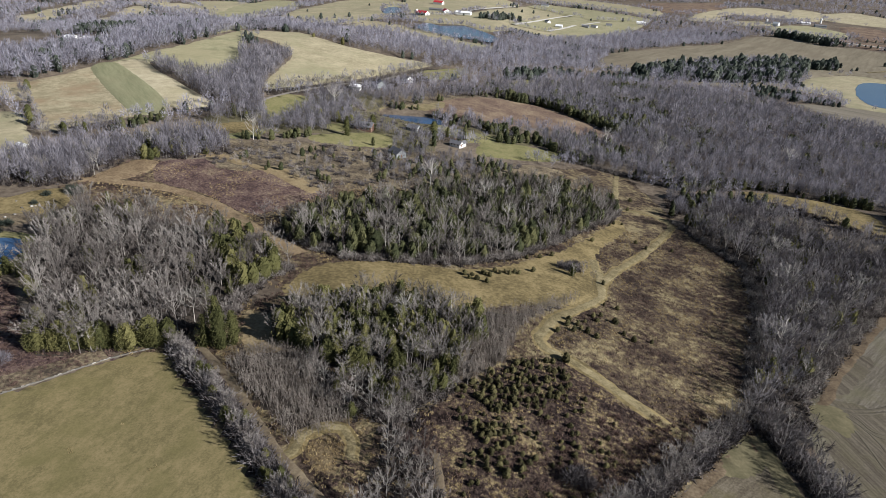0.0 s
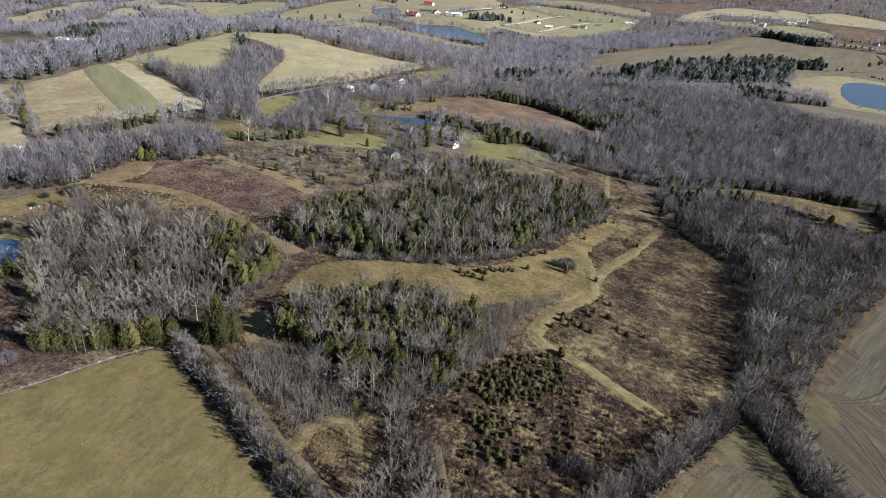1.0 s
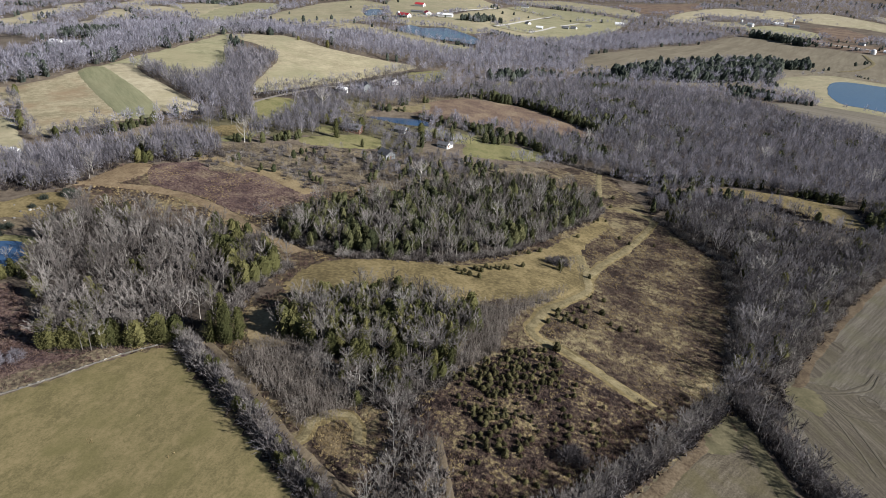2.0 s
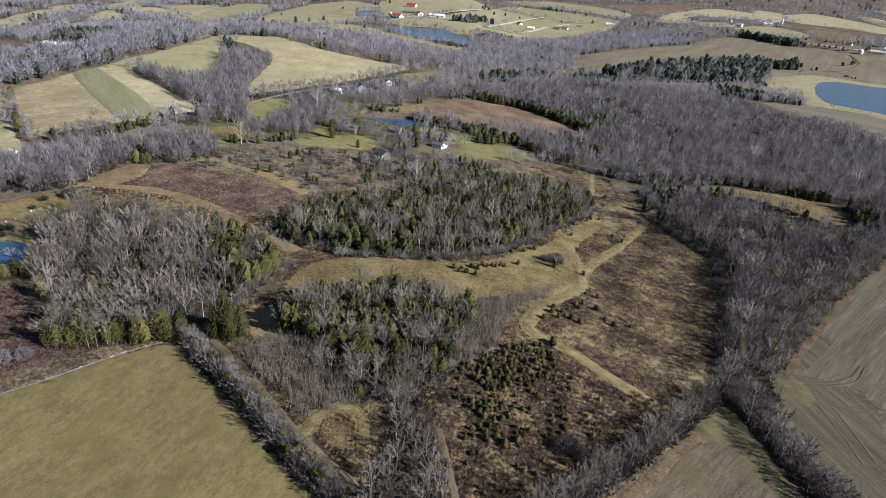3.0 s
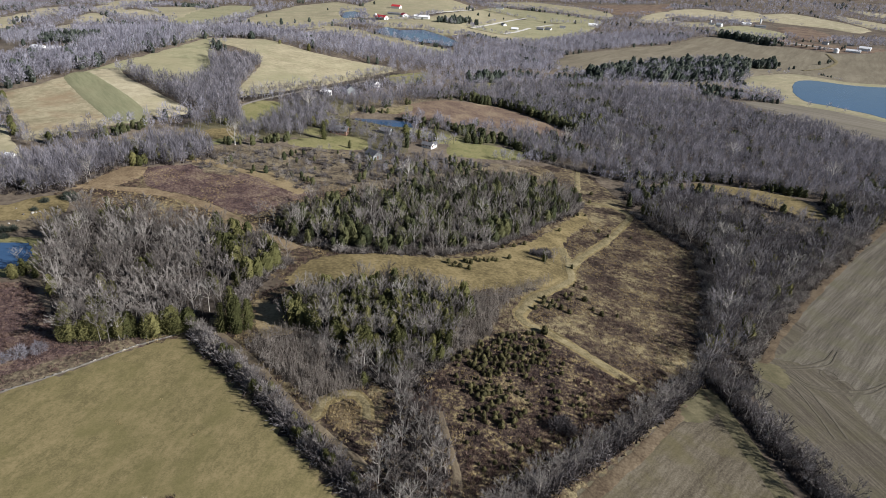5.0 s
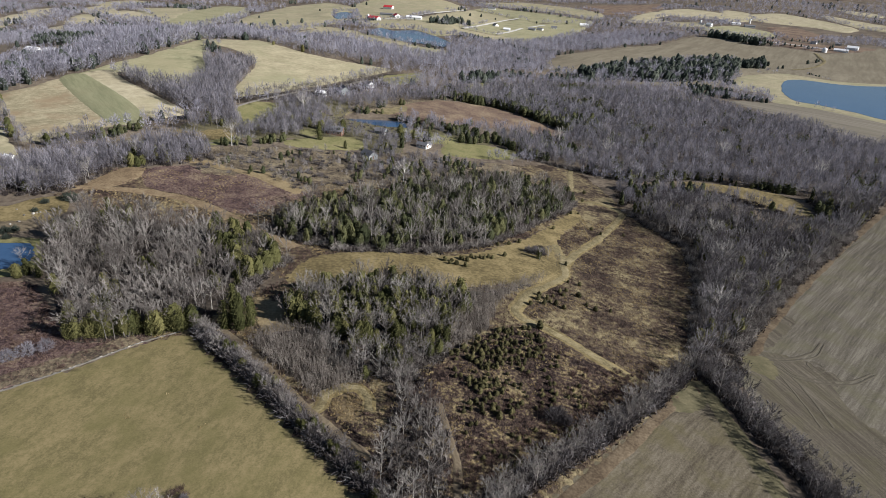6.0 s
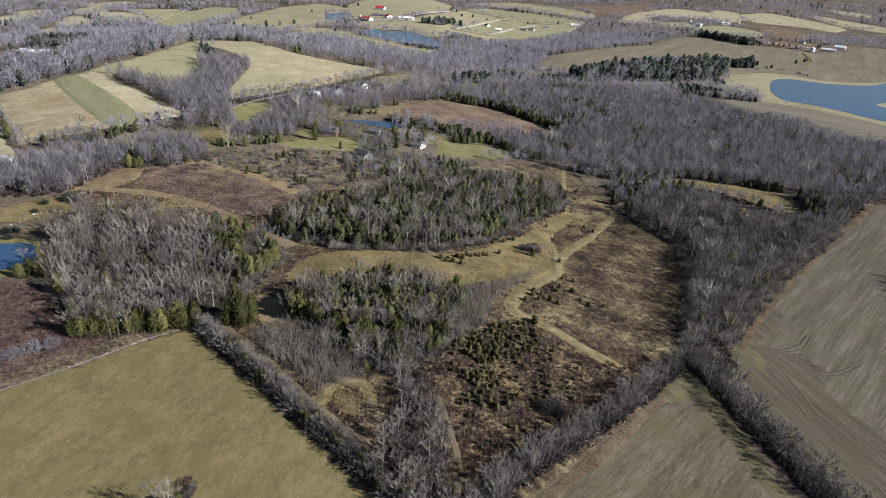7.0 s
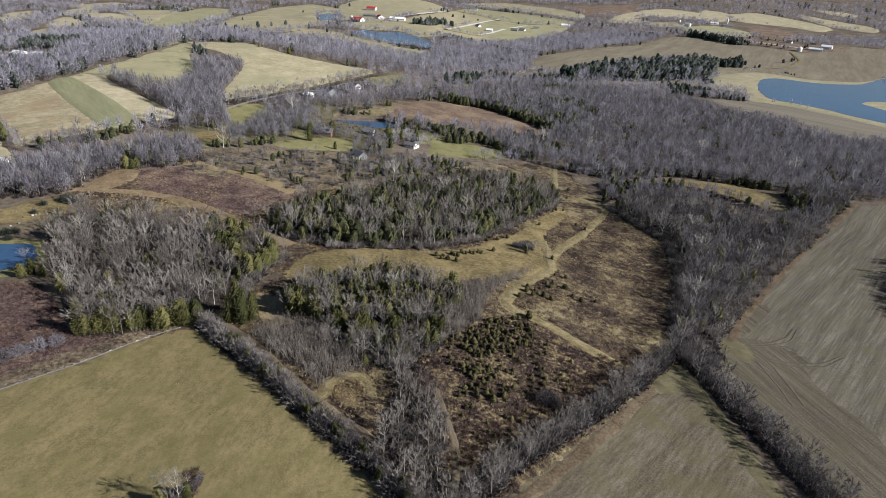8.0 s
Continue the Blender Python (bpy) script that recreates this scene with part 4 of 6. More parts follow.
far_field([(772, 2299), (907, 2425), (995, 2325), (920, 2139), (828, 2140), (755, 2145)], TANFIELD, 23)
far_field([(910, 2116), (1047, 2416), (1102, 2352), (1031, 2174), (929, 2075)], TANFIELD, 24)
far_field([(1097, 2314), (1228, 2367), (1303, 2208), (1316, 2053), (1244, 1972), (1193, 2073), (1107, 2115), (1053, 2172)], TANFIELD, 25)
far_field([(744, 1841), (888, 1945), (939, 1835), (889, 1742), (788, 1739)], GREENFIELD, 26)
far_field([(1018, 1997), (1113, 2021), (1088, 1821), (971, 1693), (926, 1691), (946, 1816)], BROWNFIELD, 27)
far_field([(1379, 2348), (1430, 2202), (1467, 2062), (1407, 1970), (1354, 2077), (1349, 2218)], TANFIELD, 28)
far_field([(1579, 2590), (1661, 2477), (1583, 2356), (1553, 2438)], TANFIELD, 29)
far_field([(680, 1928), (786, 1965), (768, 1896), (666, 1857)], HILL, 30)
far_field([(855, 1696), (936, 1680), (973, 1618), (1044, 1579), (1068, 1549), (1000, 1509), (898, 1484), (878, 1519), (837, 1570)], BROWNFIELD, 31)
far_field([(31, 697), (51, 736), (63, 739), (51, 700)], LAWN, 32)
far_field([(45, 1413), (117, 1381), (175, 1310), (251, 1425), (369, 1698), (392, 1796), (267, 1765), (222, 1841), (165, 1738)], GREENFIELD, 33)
sheet("farmyard", [(-395, 545), (-385, 590), (-340, 590), (-340, 560)], LAWN, "pale grassy yard round the barn", "yard", lift=0.7, seed=99)
sheet("pond", [(-138, 1198), (-121, 1258), (-95, 1217), (-54, 1246), (-20, 1181), (3, 1117), (17, 1056), (4, 1010), (-25, 1032), (-63, 1051), (-106, 1106), (-130, 1150)], WATER, "distant blue farm pond in pasture", "pond", level=6.1, seed=130)
sheet("pond", [(-241, 1428), (-245, 1517), (-231, 1552), (-211, 1511), (-196, 1418), (-205, 1377), (-221, 1347)], WATER, "distant blue farm pond beside the red barns", "pond", level=10.1, seed=131)

FIELDS.append([(-95, 470), (-82, 445), (-50, 436), (-18, 445), (-18, 520), (-60, 526), (-90, 515)])   # open ground before the pond

# ---- woods and hedgerows ----
wood([(-118, 155), (-106, 155), (-91, 161), (-81, 167), (-74, 179), (-73, 196), (-87, 212), (-109, 231), (-112, 243), (-141, 256), (-166, 254), (-167, 225), (-148, 197)], 4.6, 0.1, 1, "the oak wood by the hay field", pale=0.07, near_y=168, under=4.6)
wood([(-54, 187), (-53, 172), (-41, 166), (-25, 159), (5, 162), (10, 168), (7, 176), (14, 184), (9, 192), (11, 200), (4, 201), (-18, 206), (-41, 194)], 2.9, 0.6, 2, "the cedar wood in the middle", pale=0.3, near_y=168, under=4.6, high=(0.58, 0.9), cedar_high=(0.62, 1.02), clump=4.5)
wood([(-41, 164), (-30, 151), (-21, 142), (-8, 144), (4, 160), (-25, 157)], 3.3, 0.5, 26, "the edge of the cedar wood", pale=0.25, near_y=168, under=4.6, high=(0.5, 0.8), cedar_high=(0.45, 0.75), clump=6)
thicket([(5, 162), (10, 162), (21, 178), (23, 190), (27, 201), (33, 209), (43, 220), (48, 229), (25, 209), (8, 204), (8, 182)], 1.9, 3, "the sapling thicket")
thicket([(-62, 159), (-33, 131), (-23, 139), (-21, 142), (-31, 152), (-42, 166), (-54, 168)], 1.7, 4, "the thicket beside the track")
wood([(-80, 257), (-61, 242), (-39, 233), (-1, 240), (21, 255), (50, 297), (80, 342), (90, 366), (84, 376), (59, 384), (37, 380), (1, 363), (-43, 306), (-66, 288), (-81, 263)], 4.4, 0.56, 5, "the round cedar wood", pale=0.2, dark=True, under=4.6, high=(0.68, 1.0), cedar_high=(0.66, 1.1), clump=7)
wood([(121, 355), (132, 324), (143, 299), (132, 256), (108, 202), (95, 174), (119, 194), (145, 224), (181, 265), (260, 340), (243, 335), (215, 337), (183, 378), (144, 371), (120, 349)], 4.2, 0.03, 6, "the long wood by the crop field", twig=WOOD_TWIG, pale=0.08, under=4.6)
wood(belt([(92, 172), (71, 149), (46, 126), (25, 108), (13, 95), (-2, 78)], 6), 2.9, 0.0, 7, "the hedgerow by the crop field", pale=0.1, near_y=170, high=(0.45, 0.72), under=1.3)
wood(belt([(100, 178), (107, 145), (112, 125), (117, 105), (121, 80), (124, 50)], 10), 3.1, 0.0, 8, "the hedgerow between crop fields", twig=DARK_TWIG, pale=0.06, near_y=140, high=(0.5, 0.85), under=1.35)
wood([(97, 178), (108, 190), (121, 194), (118, 178), (112, 168), (101, 166)], 5.0, 0.0, 29, "the hedgerow corner", twig=DARK_TWIG, high=(0.35, 0.55), under=3.0)
wood(belt([(-80, 166), (-56, 143), (-36, 122), (-21, 107), (-9, 95), (8, 76)], 4), 2.5, 0.22, 9, "the hedgerow by the hay field", near_y=200, high=(0.35, 0.55), cedar_high=(0.4, 0.6), under=1.1)
wood([(-12, 129), (0, 134), (5, 121), (5, 93), (3, 80), (-6, 84), (-9, 95), (-15, 108), (-11, 115)], 3.6, 0.0, 10, "the grove by the dirt track", pale=0.25, near_y=200, high=(0.5, 0.82), under=2.2)
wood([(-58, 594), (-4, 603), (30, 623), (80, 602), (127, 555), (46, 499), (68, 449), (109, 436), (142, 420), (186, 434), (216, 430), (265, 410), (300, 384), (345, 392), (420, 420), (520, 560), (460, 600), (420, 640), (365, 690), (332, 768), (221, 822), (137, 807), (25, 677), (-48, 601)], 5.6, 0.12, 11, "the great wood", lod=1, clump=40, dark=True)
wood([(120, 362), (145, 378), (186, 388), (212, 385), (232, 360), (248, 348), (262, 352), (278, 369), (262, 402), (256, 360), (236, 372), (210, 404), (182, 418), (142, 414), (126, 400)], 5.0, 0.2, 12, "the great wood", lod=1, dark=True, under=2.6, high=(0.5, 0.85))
wood([(190, 898), (235, 972), (327, 1069), (463, 1179), (549, 1233), (577, 1218), (505, 1056), (444, 961), (387, 925), (320, 900), (229, 889)], 7.5, 0.5, 13, "the cedar knoll", lod=2, free=True, dark=True, cedar_high=(0.9, 2.1), high=(0.8, 1.4), clump=32)
wood([(587, 1223), (655, 1277), (593, 1144), (552, 1140)], 9.0, 0.8, 65, "the cedar knoll", lod=2, free=True, dark=True, cedar_high=(1.1, 1.9), high=(0.8, 1.1))
wood([(364, 826), (402, 828), (437, 800), (426, 782), (388, 793), (357, 805)], 5.0, 0.2, 66, "the strip above the terraces", lod=2, free=True, dark=True, high=(0.5, 0.8), cedar_high=(0.6, 0.9))
wood([(22, 715), (38, 750), (61, 779), (72, 783), (62, 750), (30, 710)], 6.0, 0.9, 67, "the far cedar clump", lod=2, free=True, dark=True, cedar_high=(1.0, 1.5))
wood([(-262, 250), (-222, 259), (-212, 270), (-197, 272), (-187, 279), (-183, 300), (-180, 318), (-152, 330), (-145, 337), (-138, 354), (-149, 368), (-169, 367), (-190, 345), (-208, 327), (-221, 316), (-232, 300), (-264, 285)], 3.5, 0.04, 14, "the creek wood", lod=1, free=True, pale=0.03, under=2.6)
wood([(246, 333), (268, 370), (263, 405), (296, 390), (318, 399), (298, 375), (262, 340)], 4.2, 0.05, 68, "the tip of the long wood", twig=WOOD_TWIG, under=3.5)
wood([(-322, 431), (-297, 486), (-268, 584), (-262, 690), (-200, 735), (-230, 790), (-320, 720), (-345, 590), (-380, 500), (-420, 440)], 4.8, 0.02, 15, "the ridge wood", lod=2, high=(0.8, 1.1))
wood([(-190, 440), (-153, 445), (-165, 488), (-181, 609), (-190, 612), (-219, 595), (-236, 596), (-216, 570), (-204, 529), (-210, 495), (-269, 519), (-264, 503)], 4.3, 0.0, 16, "the hillside grove", lod=1)
wood([(-176, 728), (-133, 704), (-58, 720), (-7, 745), (156, 921), (186, 1063), (399, 1360), (641, 1666), (500, 1700), (381, 1545), (88, 1185), (-89, 888), (-186, 740)], 8.5, 0.05, 17, "the far belt of woods", lod=2, high=(0.9, 1.3), clump=80)

wood([(-109, 232), (-87, 213), (-72, 197), (-62, 221), (-70, 230), (-83, 238), (-111, 247)], 4.0, 0.62, 18, "the oak wood's cedar corner", cedar_high=(0.9, 1.3))
wood([(-123, 466), (-88, 514), (-74, 487), (-82, 432), (-101, 412), (-123, 406), (-140, 410), (-127, 450)], 6.5, 0.04, 19, "the farmstead garden", floor=GRASS_EDGE, lod=1, high=(0.5, 0.9))
wood([(-168, 486), (-133, 544), (-87, 642), (-57, 698), (-31, 687), (-63, 637), (-88, 585), (-119, 535), (-140, 505), (-160, 478)], 4.6, 0.0, 20, "the lane side", lod=0, high=(0.4, 0.7))
wood([(-55, 420), (-32, 445), (-26, 420), (-28, 392), (-47, 380)], 5.0, 0.12, 21, "the house garden", floor=GRASS_EDGE, lod=1, high=(0.4, 0.7))
wood([(-82, 541), (-57, 586), (-4, 624), (13, 602), (-25, 585), (-56, 528), (-72, 510)], 6.5, 0.2, 22, "the pond side", floor=SCRUBLAND, lod=1, dark=True)
wood([(-26, 480), (13, 499), (44, 478), (21, 462), (-8, 474)], 6.0, 0.5, 23, "the lawn's edge", floor=GRASS_EDGE, lod=1, dark=True, high=(0.4, 0.7))
wood([(-242, 351), (-237, 363), (-225, 373), (-216, 362), (-218, 336), (-231, 336)], 3.6, 0.03, 24, "the creek bank", lod=1, free=True, high=(0.4, 0.62))
wood([(-177, 409), (-155, 444), (-141, 414), (-156, 392), (-169, 387)], 5.5, 0.05, 25, "the glade's edge", floor=GRASS_EDGE, lod=1)
wood([(-150, 400), (-160, 450), (-135, 500), (-110, 545), (-85, 545), (-40, 515), (-25, 455), (-45, 425), (-90, 425), (-120, 400)], 4.8, 0.0, 27, "the farmstead trees", floor=GRASS_EDGE, lod=1, high=(0.5, 0.85))
wood([(-60, 375), (-40, 372), (-5, 408), (20, 405), (30, 395), (8, 378), (-30, 345), (-45, 350)], 5.5, 0.35, 28, "the pasture's wooded edge", floor=SCRUBLAND, lod=1, high=(0.4, 0.7), cedar_high=(0.5, 0.9), dark=True)
for n, (line, width, h) in enumerate([([(20, 622), (45, 624), (70, 618), (105, 585), (125, 556)], 10, (1.0, 1.4)), ([(21, 466), (43, 460), (69, 452), (86, 449)], 7, (0.7, 1.1)),
                                      ([(112, 440), (142, 424), (186, 440), (216, 434), (262, 412)], 9, (0.6, 1.0)), ([(-213, 358), (-206, 378), (-197, 399)], 8, (0.6, 0.85)), ([(-144, 374), (-125, 386), (-103, 402)], 7, (0.6, 0.9)),
                                      ([(-50, 523), (-33, 520), (-19, 514), (-8, 511)], 5, (0.7, 1.0)), ([(-21, 489), (-4, 494), (15, 502)], 7, (0.6, 0.9)), ([(17, 500), (40, 490), (62, 468), (86, 449)], 9, (0.7, 1.1))]):
    wood(belt(line, width), 4.2, (0.9, 0.8, 0.6, 0.9, 0.8, 0.9, 0.9, 0.9)[n], 30 + n, "a cedar row", lod=1, free=True, dark=True, cedar_high=h)
for n, (line, width) in enumerate([([(-310, 416), (-273, 373), (-236, 333)], 7), ([(-259, 763), (-187, 724), (-133, 706)], 10), ([(-400, 1050), (-250, 1230), (-140, 1125), (-60, 1030)], 14)]):
    wood(belt(line, width), 5.0 + 2 * n, 0.05, 40 + n, "a field hedgerow", free=True, lod=min(2, 1 + n // 2), high=(0.4, 0.7))

# ---- scattered trees ----
LONE_CEDARS = [(4, 233), (6, 230), (7, 233), (9, 230), (11, 237), (12, 236), (14, 235), (16, 240), (18, 239), (20, 241), (22, 240), (24, 242), (26, 242), (30, 261), (36, 265), (13, 229), (32, 247), (42, 271)]
TRACK_CEDARS = [(59, 229), (64, 228), (53, 217), (54, 214), (44, 203), (49, 204), (52, 202), (49, 211), (63, 209), (66, 206), (73, 208), (46, 208), (61, 216), (38, 200), (42, 206), (47, 206), (43, 210), (56, 219)]
MEADOW_CEDARS = [(95, 365), (82, 337), (87, 339), (79, 333), (65, 302), (89, 312), (93, 306), (107, 309), (131, 408), (100, 383), (62, 250)]
rng = np.random.default_rng(7)
for group, spots, lo, hi in (("cedars in the mown meadow", LONE_CEDARS, 0.6, 0.85), ("cedars beside the track", TRACK_CEDARS, 0.5, 0.9), ("cedars in the old field", MEADOW_CEDARS, 0.5, 0.9)):
    for x, y in spots:
        k = int(rng.integers(4))
        planted("young_cedar", ("young", k), YOUNG[k], (BARK, YOUNG_CEDAR), ("trunk", "crown"), x, y, rng.uniform(lo, hi), rng.uniform(0, 6.28),
                "small dark cedar standing alone in dry grass", "cedar", group)
planted("young_cedar", ("young", 1), YOUNG[1], (BARK, YOUNG_CEDAR), ("trunk", "crown"), 39, 182, 1.2, 0.7,
        "full-grown bushy cedar beside the pale track", "cedar", "cedars beside the track")
x, y, rng = scattered([(5, 160), (24, 177), (35, 182), (40, 170), (31, 156), (28, 137), (19, 128), (13, 130), (8, 142), (4, 148)], 2.1, 77, jitter=0.6)
for a, b in zip(x, y):
    if noise.noise(Vector((a / 7, b / 7, 3.1))) + (0.45 if b > 156 else 0.03) > 0:
        k = int(rng.integers(4))
        planted("young_cedar", ("young_olive", k), YOUNG[k], (BARK, YOUNG_CEDAR), ("trunk", "crown"), a, b, rng.uniform(0.4, 0.74), rng.uniform(0, 6.28),
                "small bushy dark-green cedar among brown weeds", "cedar", "young cedar thicket")
x, y, rng = scattered([(7, 157), (24, 166), (49, 165), (53, 147), (47, 130), (32, 113), (18, 105), (11, 115), (7, 134)], 2.9, 78, jitter=0.6)
for a, b in zip(x, y):
    if noise.noise(Vector((a / 6, b / 6, 8.3))) > -0.02:
        k = int(rng.integers(4))
        planted("young_cedar", ("young_olive", k), YOUNG[k], (BARK, YOUNG_CEDAR), ("trunk", "crown"), a, b, rng.uniform(0.3, 0.62), rng.uniform(0, 6.28),
                "low dark-green cedar seedling among brown weeds", "cedar", "young cedar thicket")
for i in range(22):
    t = i / 21
    x, y = -118 + 37 * t + rng.uniform(-1, 1), 156.5 + 4.5 * t + 5.5 * t * t + rng.uniform(-1.2, 1.2)
    k = int(rng.integers(len(CEDAR0)))
    planted("cedar_tree", ("cedar", k), CEDAR0[k], (BARK, CEDAR), ("trunk", "crown"), x, y, rng.uniform(0.75, 1.15), rng.uniform(0, 6.28),
            "olive-green cedar at the edge of the oak wood", "cedar", "cedars along the oak wood")
for i, (x, y, sc) in enumerate([(-66, 166.5, 1.0), (-69.5, 172, 1.05), (-63, 169, 0.85), (-71, 167, 0.8)]):
    planted("conifer_tree", ("spruce", i % 2), SPRUCE[i % 2], (BARK, CEDAR), ("trunk", "crown"), x, y, sc, i * 1.7, "tall dark-green conifer beside the clearing", "conifer", "conifers beside the clearing")
for x, y, sc in ((49, 252, 0.7), (-158, 194, 0.7), (-156, 197, 0.8), (-151, 196, 0.6), (-72, 438, 1.3), (-30, 452, 1.2), (-20, 455, 0.8), (-8, 462, 0.8)):
    k = int(rng.integers(len(CEDAR0)))
    planted("cedar_tree", ("cedar", k), CEDAR0[k], (BARK, CEDAR), ("trunk", "crown"), x, y, sc, rng.uniform(0, 6.28), "full dark-green cedar standing by itself", "cedar", "lone cedars")
SYCAMORE = [bare_tree(200 + i, 15.5, 4.8, 13, 420, thick=0.9, stout=2.0) for i in range(3)]
for i, (x, y, sc) in enumerate([(122, 218, 0.9), (146, 271, 1.05), (159, 310, 0.95), (147, 250, 0.7), (183, 279, 0.8), (168, 259, 0.7), (104, 506, 1.0), (139, 482, 1.0), (241, 494, 1.0),
                                (296, 443, 1.1), (-110, 483, 1.0), (-21, 340, 0.9), (-135, 378, 0.9), (-101, 160, 0.5), (-14, 190, 0.6), (22, 300, 0.75), (48, 345, 0.8), (10, 330, 0.75)]):
    planted("sycamore_tree", ("sycamore", i % 3), SYCAMORE[i % 3], (WHITE_BARK, SYCAMORE_TWIG), ("trunk", "crown"), x, y, sc * 1.2, i * 1.7, "leafless sycamore with bright white bark and limbs", "sycamore", "white sycamores")
for i, (x, y, sc) in enumerate([(-62.1, 87.0, 0.85), (-59.9, 87.9, 0.75), (-60.4, 86.2, 0.65)]):
    planted("bare_tree", ("pale_field", i), PALE[i], (PALE_BARK, WHITE_TWIG), ("trunk", "crown"), x, y, sc, i * 1.1, "small leafless tree with pale limbs in the hay field", "bare tree", "lone bare trees")
for i, (x, y, sc) in enumerate([(-58.4, 88.6, 0.62), (-64.1, 86.9, 0.6)]):
    planted("cedar_tree", ("cedar", i), CEDAR0[i], (BARK, CEDAR), ("trunk", "crown"), x, y, sc, i * 2.1, "low dark-green cedar bush in the hay field", "cedar", "lone cedars")
for i, (x, y, sc) in enumerate([(49, 249, 0.55), (54, 254, 0.6), (57, 247, 0.5)]):
    planted("bare_tree", ("bare", i % 6), BARE0[i % 6], (BARK, TWIG), ("trunk", "crown"), x, y, sc, i * 1.1, "leafless grey tree standing in open grass", "bare tree", "lone bare trees")
planted("oak_tree", ("oak", 0), bare_tree(230, 12.0, 7.0, 14, 520, thick=0.8, stout=2.4, low=0.22), (BARK, TWIG), ("trunk", "crown"), -85, 258, 1.0, 0.4, "broad leafless oak with a spreading pale crown", "oak", "lone bare trees")
BALL = [broom_tree(155 + i, 4.2, 2.3, 460, 0.13, limbs=5, reach=(0.45, 0.9)) for i in range(2)]
for i, (x, y) in enumerate([(-131, 139), (-128, 142), (-124, 145), (-120, 148)]):
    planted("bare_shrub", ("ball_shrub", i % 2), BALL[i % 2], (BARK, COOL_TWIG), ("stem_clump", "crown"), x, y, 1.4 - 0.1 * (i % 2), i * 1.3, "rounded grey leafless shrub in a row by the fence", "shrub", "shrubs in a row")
ROUND = [shrub(150 + i, 3.4, 700) for i in range(2)]
for i, (x, y, sc) in enumerate([(48, 258, 1.3), (45, 259, 1.2), (52, 265, 1.1), (52, 259, 1.3), (49, 262, 1.2), (36, 133, 1.5), (38.5, 135, 1.3), (40, 132, 1.2), (-58, 92, 0.7), (-57.5, 94.5, 0.6), (-60, 88, 0.9), (-61.5, 90, 0.8)]):
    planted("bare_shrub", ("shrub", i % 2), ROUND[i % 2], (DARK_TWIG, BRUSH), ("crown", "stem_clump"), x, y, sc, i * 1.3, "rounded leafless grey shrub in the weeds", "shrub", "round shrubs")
for i, (x, y, sc) in enumerate([(-27, 424, 1.3), (-11, 449, 0.75), (-7, 454, 0.8), (-65, 403, 0.7), (-59, 376, 0.75), (-34, 407, 0.7), (28, 528, 0.75), (24, 481, 0.9), (31, 484, 0.8), (-69, 526, 0.9), (-73, 526, 0.8), (-74, 433, 0.7), (-56, 528, 0.6), (-51, 529, 0.6)]):
    planted("cedar_tree", ("house_cedar", i % 6), CEDAR_MID[i % 6], (BARK, CEDAR_BLUE), ("trunk", "crown"), x, y, sc, i * 1.9, "dark rounded cedar near the farmhouses", "cedar", "cedars round the farmhouses")
planted("pine_tree", ("spruce", 0), SPRUCE[0], (BARK, CEDAR), ("trunk", "crown"), -85, 415, 0.95, 0.6, "broad green pine beside the brown house", "pine", "")
for i, (x, y, sc) in enumerate([(-178, 269, 1.7), (-181, 270, 1.4), (-188, 264, 1.0), (-187, 232, 1.2), (-184, 234, 1.1), (-183, 227, 0.9), (-171, 244, 1.2), (-187, 254, 0.8)]):
    planted("bare_shrub", ("yard_shrub", i % 2), ROUND[i % 2], (DARK_TWIG if i > 1 else CEDAR_FAR, BRUSH), ("crown", "stem_clump"), x, y, sc, i * 1.3, "dark bushy shrub in the yard clearing", "shrub", "yard shrubs")
planted("bare_tree", ("pale_pond", 0), PALE[0], (PALE_BARK, WHITE_TWIG), ("trunk", "crown"), -160, 202, 0.7, 0.3, "pale leafless tree leaning over the pond", "bare tree", "lone bare trees")
for i, (x, y) in enumerate([(-57.3, 90.6), (-57.6, 93.1), (-58.2, 95.4), (-59.6, 97.7)]):
    for k in range(3):
        planted("bramble_bush", ("bramble", (i + k) % 4), SHRUB[(i + k) % 4], (BRAMBLE, BRAMBLE), ("crown", "stem_clump"), x - 0.9 * k + 0.4, y - 1.1 * k, 0.6 + 0.12 * ((i + k) % 3), i * 0.9 + k, "reddish-brown bramble bush on an old fence line", "bramble", "brambles on the old fence line")
for i, (x, y) in enumerate([(-84, 122), (-62, 118), (-76, 131), (-83, 121), (-61, 119)]):
    planted("straw_clump", ("straw", i % 4), TUFT[i % 4], (STRAW,), ("stalks",), x, y, 0.9 + 0.2 * (i % 2), i * 1.9, "clump of pale straw lying on the hay field", "straw", "straw clumps")
wood([(284, 290), (262, 266), (243, 241), (229, 214), (252, 214), (300, 285)], 3.2, 0.35, 50, "the copse in the stubble field", lod=1, free=True, high=(0.8, 1.1))

for n, line in enumerate([[(148, 428), (170, 438), (192, 442), (216, 437)], [(238, 430), (252, 424), (264, 412)]]):
    wood(belt(line, 11), 4.4, 0.75, 54 + n, "the great wood's cedar fringe", lod=1, dark=True, cedar_high=(0.6, 1.0), high=(0.5, 0.8))
wood([(-24, 160), (-9, 162), (-4, 151), (-3, 130), (-9, 129), (-15, 144)], 4.2, 0.03, 51, "the trees below the cedar wood", pale=0.2, high=(0.42, 0.68), under=2.6)
wood([(63, 667), (126, 700), (169, 648), (154, 541), (127, 536), (97, 603), (59, 614)], 8.0, 0.62, 52, "the great wood's cedar side", lod=1, dark=True, cedar_high=(0.9, 1.35), clump=25)
